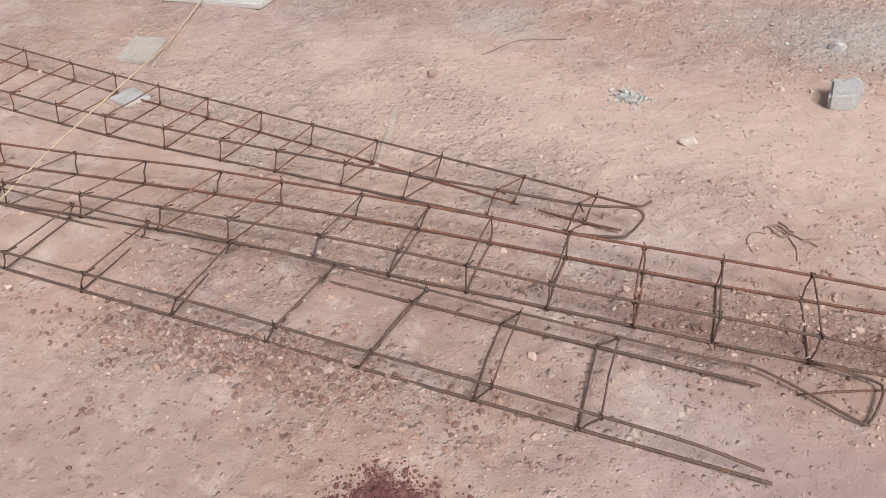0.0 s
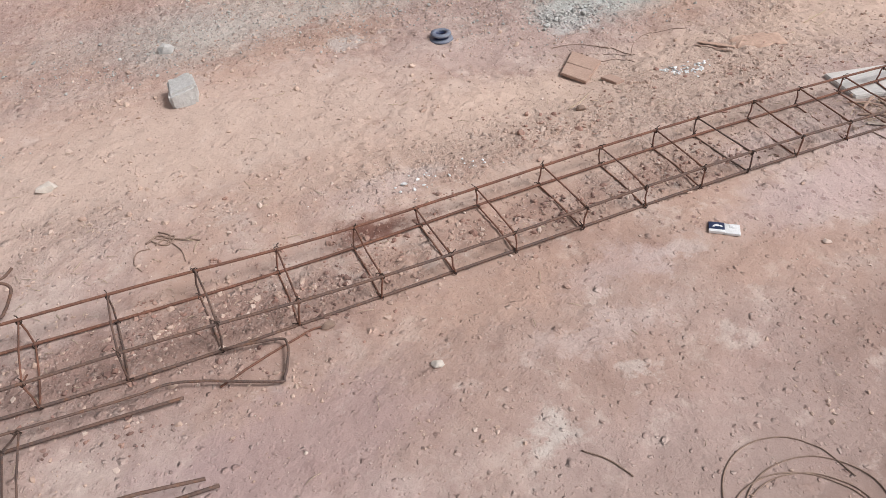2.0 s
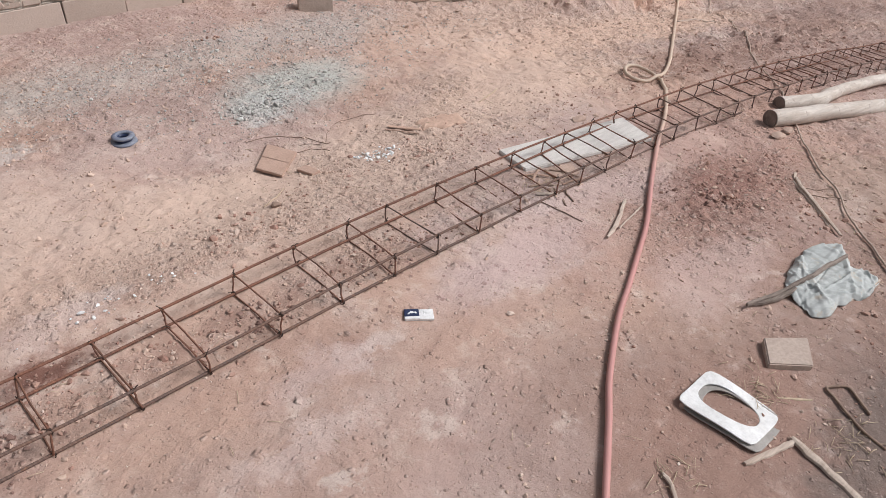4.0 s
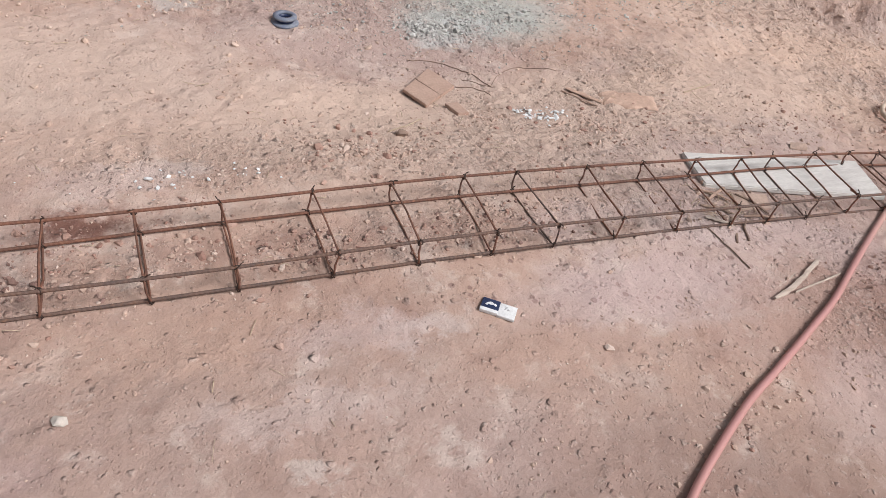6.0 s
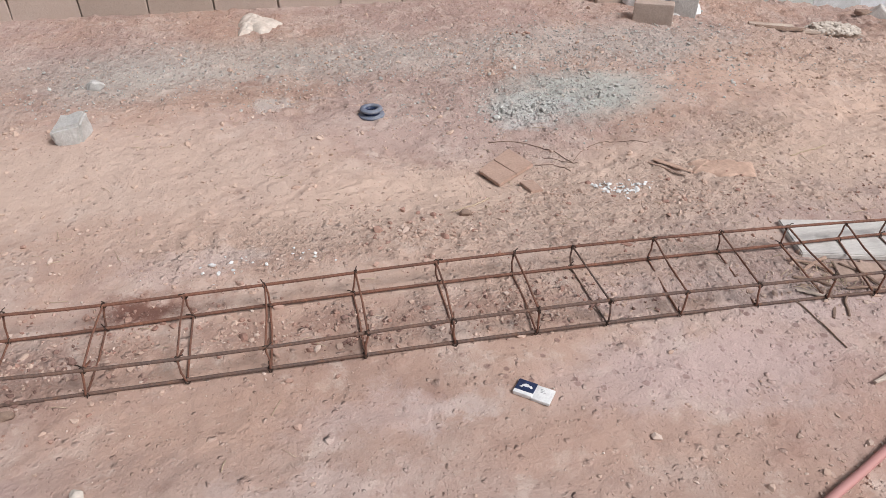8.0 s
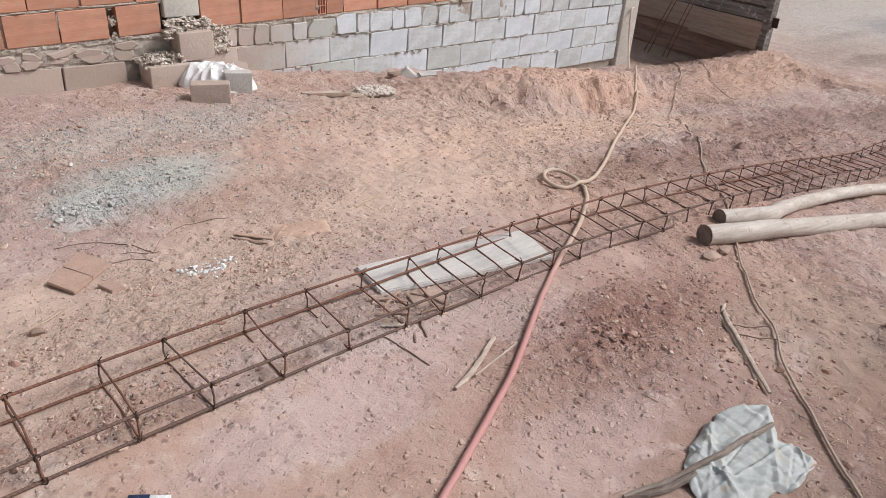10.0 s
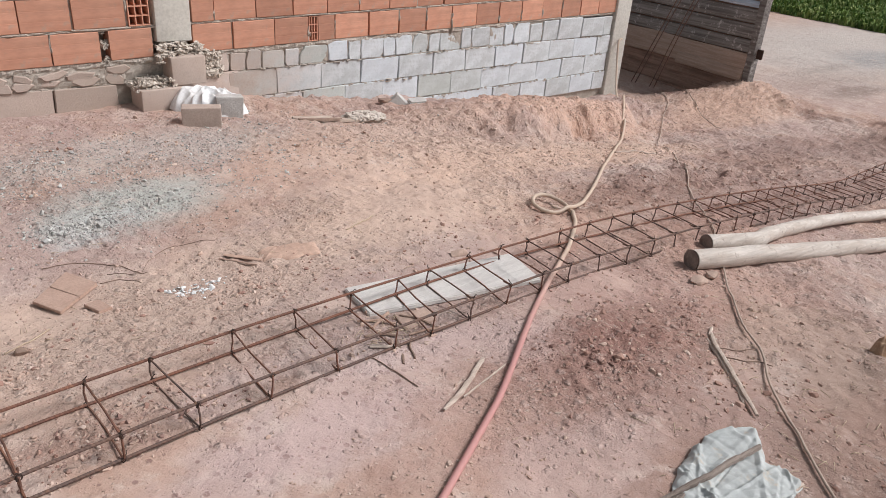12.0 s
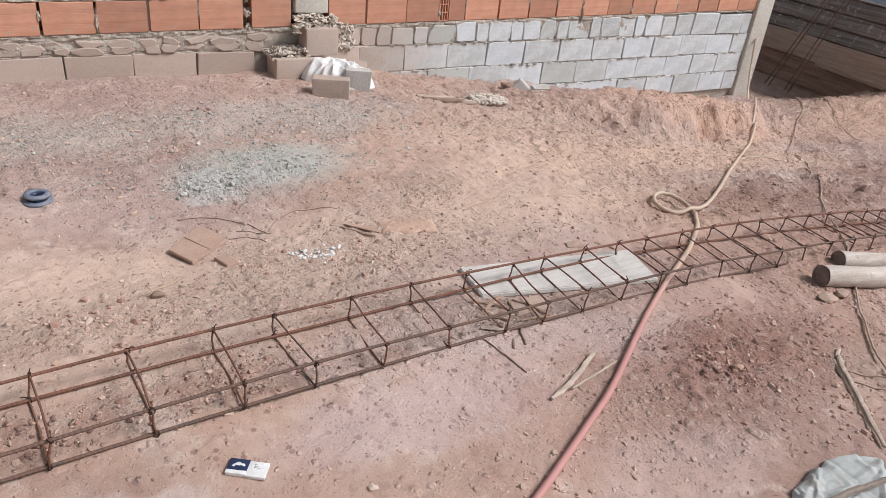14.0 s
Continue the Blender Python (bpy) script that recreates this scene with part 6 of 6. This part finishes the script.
def fence():
    thing = base("plank_fence", 10.6, 4.96, "dark fence of weathered overlapping planks on a post", "fence", z=0.0)
    turn = -math.degrees(math.atan2(0.2, 0.98))
    thing.matrix_basis = pose(10.6, 4.96, 0, 0, 0, 90 + turn)
    rng = random.Random(4)
    # planks: local x runs along the fence, local y towards the yard; each laps the one under it
    def weatherboard(x0, x1, low, high, y, mat_used, label, fall=0.0):
        bm = bmesh.new()
        seed = rng.uniform(0, 90)
        prof = ((0.0, 0.0), (0.018, 0.012), (0.034, 0.06), (0.036, 0.35), (0.026, 0.7), (0.014, 0.95), (0.004, 1.0), (-0.01, 0.97), (-0.01, 0.02))
        cols = []
        for x in np.linspace(x0, x1, 15):
            wave = 0.012 * noise.noise(Vector((x * 1.7, seed, 0)))
            cols.append([bm.verts.new((x, y + d + 0.006 * noise.noise(Vector((x * 3, t * 4, seed))), low + (high - low) * t + wave - fall * x)) for d, t in prof])
        for a, b in zip(cols, cols[1:]):
            for i in range(len(prof)):
                j = (i + 1) % len(prof)
                bm.faces.new((a[i], b[i], b[j], a[j]))
        bm.faces.new(cols[0])
        bm.faces.new(cols[-1][::-1])
        bmesh.ops.recalc_face_normals(bm, faces=bm.faces)
        return part("plank", bm, mat_used, thing, label, False)

    # the narrow blue strip stands for sky sheen on the planks
    for low, high, mat_used, label in ((0.02, 0.165, M_GREY_PLANK, "dark weathered plank"), (0.178, 0.34, M_GREY_PLANK, ""), (0.354, 0.51, M_GREY_PLANK, ""), (0.525, 0.60, M_BLUE_SHEEN, "plank strip coloured with the pale blue sky sheen"), (0.61, 0.765, M_GREY_PLANK, ""), (0.77, 0.97, M_GREY_PLANK, ""), (0.96, 1.18, M_GREY_PLANK, "")):
        weatherboard(0.02, 2.6, low, high, 0.0, mat_used, label)
    weatherboard(0.0, 2.6, -0.27, 0.015, 0.03, M_BROWN_BOARD, "wide reddish brown board", 0.0)
    weatherboard(0.02, 1.05, -0.30, -0.16, 0.062, M_BROWN_BOARD, "short reddish brown board")
    for low, high in ((-0.43, -0.25), (-0.60, -0.41), (-0.80, -0.58)):
        weatherboard(0.05, 2.6, low, high, -0.02, M_BOARD, "dark brown slab board")
    # added sheet, only there to stop light coming through the gaps
    part("backing", box(bmesh.new(), (0.02, -0.05, -0.8), (2.6, -0.025, 1.18)), M_BOARD, thing, "added dark sheet that blocks light between the planks")
    bm = box(bmesh.new(), (-0.07, -0.03, -0.45), (0.02, 0.07, 1.3), 0.006, 0.004, rng)
    part("post", bm, M_GREY_PLANK, thing, "weathered grey-brown timber post", False)
    bm = box(bmesh.new(), (-0.15, 0.0, -0.02), (-0.065, 0.02, 0.09), 0.004, 0.006, rng)
    part("latch_block", bm, M_TIE, thing, "dark metal latch", False)


# weathered streaks; the pale third colour stands for highlights on the faces
M_GREY_PLANK = simple("weathered_grey_plank", (0.27, 0.255, 0.245), (0.10, 0.088, 0.082), 4.0, 0.8, 0, 0.8, 30.0, (0.25, 5, 9), vary=0.5, third=(0.58, 0.56, 0.55))
M_BROWN_BOARD = simple("reddish_brown_board", (0.48, 0.375, 0.315), (0.36, 0.265, 0.21), 6.0, 0.85, 0, 0.5, 40.0, (0.4, 6, 6), third=(0.46, 0.33, 0.26))
M_BOARD = simple("old_brown_board", (0.40, 0.26, 0.205), (0.20, 0.13, 0.10), 5.0, 0.85, 0, 0.5, 40.0, (0.4, 6, 6), third=(0.37, 0.27, 0.21))
fence()
for lean, y0, y1 in ((0, 6.13, 5.50), (1, 6.07, 5.44), (2, 5.86, 5.30), (3, 5.80, 5.24)):
    line = [(10.0, y0, -0.5), (10.0 - 0.02 * lean, (y0 + y1) / 2, 0.3), (10.0, y1, 1.1)]
    tagged(part("starter_rod", tube(bmesh.new(), curve_through(line, 5), 0.006, 6), M_STEEL), "dark steel rod leaning before the plank fence", "rod", "leaning steel rods")

# ---- roadside growth, litter and grit ----


def leaf_blades(bm, x, y, z, height, rng, count):
    for k in range(count):
        a = rng.uniform(0, 6.283)
        reach, h = rng.uniform(0.1, 0.45) * height, height * rng.uniform(0.5, 1.0)
        w = rng.uniform(0.012, 0.03)
        s = Vector((-math.sin(a), math.cos(a), 0)) * w
        d = Vector((math.cos(a), math.sin(a), 0))
        p = Vector((x + rng.uniform(-0.1, 0.1), y + rng.uniform(-0.1, 0.1), z))
        m = p + d * reach * 0.4 + Vector((0, 0, h * 0.75))
        e = p + d * reach + Vector((0, 0, h * rng.uniform(0.55, 1.0)))
        v = [bm.verts.new(q) for q in (p - s * 0.5, p + s * 0.5, m + s, m - s, e)]
        bm.faces.new((v[0], v[1], v[2], v[3]))
        bm.faces.new((v[3], v[2], v[4]))


def verge():
    rng = random.Random(17)
    bm = bmesh.new()
    for k in range(1500):
        t = rng.random()
        depth = rng.random() ** 1.5
        x, y = 20.3 + 1.8 * t + depth * 4.0, 3.0 + 7.5 * t + rng.uniform(-0.3, 0.3) - depth * 0.4
        leaf_blades(bm, x, y, float(lie(x, y)) - 0.02, rng.uniform(0.12, 0.36) + depth * 0.45, rng, 16)
    tagged(part("roadside_grass", bm, M_LEAF, smooth=False), "dense green grass and weeds along the dirt road", "grass", kind="stuff")


def ico_unit():
    bm = bmesh.new()
    bmesh.ops.create_icosphere(bm, subdivisions=1, radius=1)
    bm.verts.ensure_lookup_table()
    v = np.array([q.co[:] for q in bm.verts])
    f = np.array([[q.index for q in face.verts] for face in bm.faces])
    bm.free()
    return v, f


ICO_V, ICO_F = ico_unit()


def scatter(name, xs, ys, sizes, material, label, category, rnd, sink=0.25, flat=0.65):
    """Many small uneven stones on the ground, as one object."""
    sizes = np.minimum(sizes, 0.015)
    n, k = len(xs), len(ICO_V)
    bumps = 1 + rnd.uniform(-0.42, 0.38, (n, k))
    pts = ICO_V[None] * bumps[..., None]
    ax = rnd.uniform(0, 6.283, n)
    stretch = np.stack([rnd.uniform(0.75, 1.35, n), rnd.uniform(0.6, 1.1, n), rnd.uniform(0.4, 1.0, n) * flat / 0.65], -1)
    tilt = rnd.uniform(-0.6, 0.6, n)
    x, y, z = (pts * stretch[:, None]).transpose(2, 0, 1)
    y, z = y * np.cos(tilt)[:, None] - z * np.sin(tilt)[:, None], y * np.sin(tilt)[:, None] + z * np.cos(tilt)[:, None]
    x, y = x * np.cos(ax)[:, None] - y * np.sin(ax)[:, None], x * np.sin(ax)[:, None] + y * np.cos(ax)[:, None]
    base_z = ground_z(xs, ys)
    co = np.stack([x * sizes[:, None] + xs[:, None], y * sizes[:, None] + ys[:, None], z * sizes[:, None] + (base_z + sizes * (0.5 - sink))[:, None]], -1).reshape(-1, 3)
    faces = (ICO_F[None] + (np.arange(n) * k)[:, None, None]).reshape(-1, 3)
    me = bpy.data.meshes.new(name)
    me.from_pydata(co.tolist(), [], faces.tolist())
    me.materials.append(material)
    return tagged(new(name, me), label, category, kind="stuff")


def spread(rnd, n, x0, x1, y0, y1):
    return rnd.uniform(x0, x1, n), rnd.uniform(y0, y1, n)


def cluster(rnd, spots):
    xs, ys = [], []
    for x, y, sx, sy, n in spots:
        # clods lie in small clumps
        k = max(1, n // 12)
        pick, wide = rnd.randint(0, k, n), rnd.uniform(0.25, 1.0, k) * min(0.11, 0.8 * sy + 0.01)
        loose = rnd.rand(n) < 0.25
        xs.append(np.where(loose, rnd.normal(x, sx, n), rnd.normal(x, sx, k)[pick] + rnd.normal(0, 1, n) * wide[pick]))
        ys.append(np.where(loose, rnd.normal(y, sy, n), rnd.normal(y, sy, k)[pick] + rnd.normal(0, 0.8, n) * wide[pick]))
    return np.concatenate(xs), np.concatenate(ys)


def keep_clear(xs, ys, *more):
    ok = (ys < 5.9) & (ys > 0.6)
    return [a[ok] for a in (xs, ys, *more)]


def earth_only(xs, ys, sizes, pale=False):
    """Leaves the spilled grey heap free of brown clods, and the pale ground by the wall free of dark ones."""
    ok = ((xs - 3.12) / 0.6) ** 2 + ((ys - 4.27) / 0.32) ** 2 > 1
    if not pale:
        ok &= (xs < 3.7) | (xs > 9) | (ys < 3.75)
    return keep_clear(xs[ok], ys[ok], sizes[ok])


def litter():
    rnd = np.random.RandomState(4)
    # fine crumbs everywhere, thicker where the ground is churned
    xs, ys = spread(rnd, 20000, -4, 9.5, 0.9, 5.9)
    ok = churned(xs, ys) + 0.3 * value_noise(xs, ys, 3.7, 32) > rnd.uniform(0.0, 1.1, len(xs))
    xs, ys = xs[ok], ys[ok]
    more_x, more_y = spread(rnd, 2200, 1.2, 7.0, 3.2, 5.8)
    xs, ys = np.concatenate([xs, more_x]), np.concatenate([ys, more_y])
    sizes = 0.003 * np.exp(rnd.normal(0, 0.5, len(xs)))
    scatter("earth_crumbs", *earth_only(xs, ys, sizes), M_CLOD, "fine reddish crumbs of dry earth", "earth crumbs", rnd)
    xs, ys = spread(rnd, 3600, -3.2, 5.2, 1.05, 3.1)
    ok = 0.55 + 1.2 * value_noise(xs, ys, 2.4, 61) > rnd.uniform(0.0, 1.0, len(xs))
    xs, ys = xs[ok], ys[ok]
    scatter("pebble_crumbs", *keep_clear(xs, ys, 0.0026 * np.exp(rnd.normal(0, 0.45, len(xs)))), M_PEBBLE, "tiny pale and brown pebbles strewn over the trodden earth", "pebbles", rnd, 0.2)
    # clods
    spots = [(1.0, 4.2, 1.0, 0.5, 220), (0.6, 3.3, 0.9, 0.25, 200), (2.5, 1.85, 0.25, 0.1, 70), (2.9, 1.95, 0.22, 0.1, 70), (3.2, 1.9, 0.2, 0.1, 90), (2.05, 1.7, 0.3, 0.15, 40), (2.15, 3.2, 0.1, 0.05, 180), (2.28, 3.12, 0.08, 0.05, 150), (2.75, 3.4, 0.08, 0.05, 180), (3.2, 3.3, 0.12, 0.05, 240), (2.3, 3.25, 0.8, 0.2, 250), (1.2, 3.15, 0.5, 0.12, 160), (1.6, 2.7, 1.0, 0.09, 700), (0.2, 2.68, 0.9, 0.1, 600), (-1.2, 2.35, 0.8, 0.12, 337), (-1.6, 2.05, 0.4, 0.1, 292), (-0.9, 1.9, 0.6, 0.2, 225),
             (4.3, 1.85, 0.4, 0.22, 260), (3.3, 1.85, 0.4, 0.2, 90), (5.0, 2.05, 0.5, 0.3, 450), (3.42, 2.67, 0.1, 0.06, 160), (3.6, 3.1, 0.5, 0.2, 300), (2.4, 3.7, 1.0, 0.4, 200), (7.2, 4.65, 0.6, 0.12, 292), (5.5, 5.3, 0.6, 0.15, 180), (4.6, 2.6, 0.5, 0.2, 450), (1.8, 1.75, 0.7, 0.25, 90), (0.5, 2.3, 0.4, 0.12, 225), (3.0, 5.0, 1.3, 0.35, 697), (0.9, 4.7, 1.2, 0.3, 540), (10.7, 4.5, 0.3, 0.25, 180), (3.2, 1.3, 0.6, 0.25, 130)]
    xs, ys = cluster(rnd, spots)
    sizes = 0.0034 * np.exp(rnd.normal(0, 0.58, len(xs)))
    scatter("earth_clods", *earth_only(xs, ys, sizes), M_CLOD, "loose reddish clods and pebbles on the earth", "clods", rnd, 0.38)
    # pale crumbs of the same earth towards the wall
    xs, ys = cluster(rnd, [(3.4, 4.4, 1.2, 0.5, 900), (5.2, 4.5, 0.9, 0.45, 1300), (6.8, 4.2, 0.9, 0.3, 900), (1.0, 4.3, 1.0, 0.5, 350), (7.3, 4.75, 0.7, 0.12, 900), (10.6, 4.7, 0.4, 0.3, 500), (0.0, 3.5, 1.2, 0.3, 250)])
    sizes = 0.0042 * np.exp(rnd.normal(0, 0.55, len(xs)))
    scatter("pale_earth_clods", *earth_only(xs, ys, sizes, True), M_PALE_CLOD, "loose pale orange clods of dry earth", "clods", rnd, 0.25)
    # dark clods in heaps by the cages
    xs, ys = cluster(rnd, [(-1.02, 2.09, 0.36, 0.06, 900), (-0.55, 2.02, 0.2, 0.05, 90), (0.3, 2.66, 0.8, 0.08, 240), (0.2, 2.42, 0.35, 0.06, 40), (4.0, 2.1, 0.14, 0.07, 60), (2.2, 2.69, 0.3, 0.06, 130), (-1.3, 1.85, 0.4, 0.1, 110)])
    sizes = 0.0058 * np.exp(rnd.normal(0, 0.42, len(xs)))
    scatter("dark_earth_clods", *keep_clear(xs, ys, sizes), M_DARK_CLOD, "dark brown clods heaped beside the cages", "clods", rnd, 0.2)
    # dark red clay clods, where the ground was dug
    spots = [(-1.02, 2.08, 0.4, 0.07, 1100), (-0.3, 1.98, 0.4, 0.05, 132), (0.5, 2.68, 0.8, 0.09, 346), (1.3, 2.86, 0.25, 0.06, 214), (2.2, 2.68, 0.4, 0.06, 198), (4.0, 2.12, 0.24, 0.13, 170), (4.4, 2.2, 0.3, 0.2, 200), (4.2, 1.5, 0.4, 0.2, 214), (5.4, 3.2, 0.7, 0.13, 536), (6.7, 3.1, 0.9, 0.18, 618), (7.6, 3.2, 0.7, 0.18, 206), (3.0, 3.2, 0.6, 0.15, 247), (3.4, 1.2, 0.5, 0.2, 165), (0.9, 2.42, 0.3, 0.1, 40)]
    xs, ys = cluster(rnd, spots)
    sizes = 0.0039 * np.exp(rnd.normal(0, 0.55, len(xs)))
    scatter("red_clay_clods", *earth_only(xs, ys, sizes), M_RED_CLOD, "dark red clay clods broken from the dug earth", "clods", rnd, 0.35)
    xs, ys = cluster(rnd, [(3.95, 2.1, 0.2, 0.12, 14), (4.25, 1.85, 0.35, 0.2, 12), (2.6, 3.2, 0.8, 0.2, 17), (2.9, 1.72, 0.2, 0.12, 5), (0.6, 2.6, 0.9, 0.2, 4), (-1, 2.02, 0.5, 0.1, 12), (6, 3.3, 1.0, 0.4, 70), (7.4, 3.2, 0.8, 0.5, 56), (3, 4.9, 1.5, 0.4, 12), (0.5, 4.4, 1.2, 0.5, 9), (7.3, 4.5, 0.6, 0.15, 9), (10.8, 4.5, 0.35, 0.3, 7)])
    sizes = 0.0080 * np.exp(rnd.normal(0, 0.35, len(xs)))
    scatter("earth_lumps", *earth_only(xs, ys, sizes), M_RED_CLOD, "larger red clay lumps on the earth", "clods", rnd, 0.3)
    # grey crushed stone
    xs, ys = cluster(rnd, [(3.2, 4.3, 0.35, 0.17, 900), (2.82, 4.2, 0.11, 0.06, 700), (-0.12, 4.05, 0.07, 0.06, 200), (1.5, 4.75, 0.8, 0.25, 1500), (3.4, 4.9, 0.7, 0.3, 3500), (0.95, 4.75, 0.15, 0.15, 90)])
    sizes = 0.003 * np.exp(rnd.normal(0, 0.5, len(xs)))
    scatter("crushed_stone", *keep_clear(xs, ys, sizes), M_GREY_CHIP, "spilled grey crushed stone on the earth", "gravel", rnd, 0.1)
    xs, ys = cluster(rnd, [(2.82, 4.2, 0.07, 0.045, 60), (-0.12, 4.04, 0.045, 0.03, 70), (3.25, 4.3, 0.25, 0.1, 12)])
    scatter("stone_chips", xs, ys, 0.011 * np.exp(rnd.normal(0, 0.35, len(xs))), M_GREY_CHIP, "coarser pale grey stone chips", "gravel", rnd, 0.1)
    # white flecks and chips
    xs, ys = cluster(rnd, [(3.01, 3.42, 0.045, 0.028, 110), (1.35, 3.08, 0.25, 0.06, 30)])
    scatter("white_chips", xs, ys, 0.005 * np.exp(rnd.normal(0, 0.4, len(xs))), M_WHITE, "scattered white plaster chips", "chips", rnd, 0.1, 0.4)
    xs, ys = cluster(rnd, [(-0.33, 1.705, 0.075, 0.05, 3200)])
    scatter("red_pigment_crumbs", xs, ys, 0.0028 * np.exp(rnd.normal(0, 0.45, len(xs))), M_PIGMENT, "dark wine-red crumbs spilled on the earth", "crumbs", rnd, 0.1)


def straw():
    rng = random.Random(9)
    bm = bmesh.new()
    spots = [(4.1, 1.5, 0.3, 0.2, 90), (2.92, 1.36, 0.05, 0.04, 46), (2.97, 1.07, 0.06, 0.06, 46), (2.45, 1.36, 0.05, 0.04, 26), (3.0, 3.3, 1.2, 0.6, 70), (0.5, 3.4, 1.5, 0.5, 70), (-0.6, 2.3, 1.2, 0.3, 50), (5, 3.5, 1.5, 0.6, 60), (3.6, 1.45, 0.3, 0.15, 40), (4.8, 1.8, 0.4, 0.3, 50), (0.4, 2.95, 0.4, 0.15, 40), (3.42, 2.66, 0.08, 0.07, 60)]
    for x, y, sx, sy, n in spots:
        for k in range(n):
            px, py, a = rng.gauss(x, sx), rng.gauss(y, sy), rng.uniform(0, 6.283)
            length = rng.uniform(0.015, 0.06)
            d = Vector((math.cos(a), math.sin(a), 0)) * length
            p = Vector((px, py, float(ground_z(px, py)) + 0.003))
            tube(bm, [p, p + d * 0.5 + Vector((0, 0, rng.uniform(0, 0.008))), p + d + Vector((0, 0, rng.uniform(-0.001, 0.006)))], rng.uniform(0.0006, 0.0014), 4)
    tagged(part("straw_litter", bm, M_STRAW), "scattered bits of dry straw and twig", "straw", kind="stuff")


M_PIGMENT = rubble_material("wine_red_crumbs", ((0.14, 0.055, 0.055), (0.19, 0.08, 0.075), (0.26, 0.13, 0.115)))
verge()
litter()
straw()
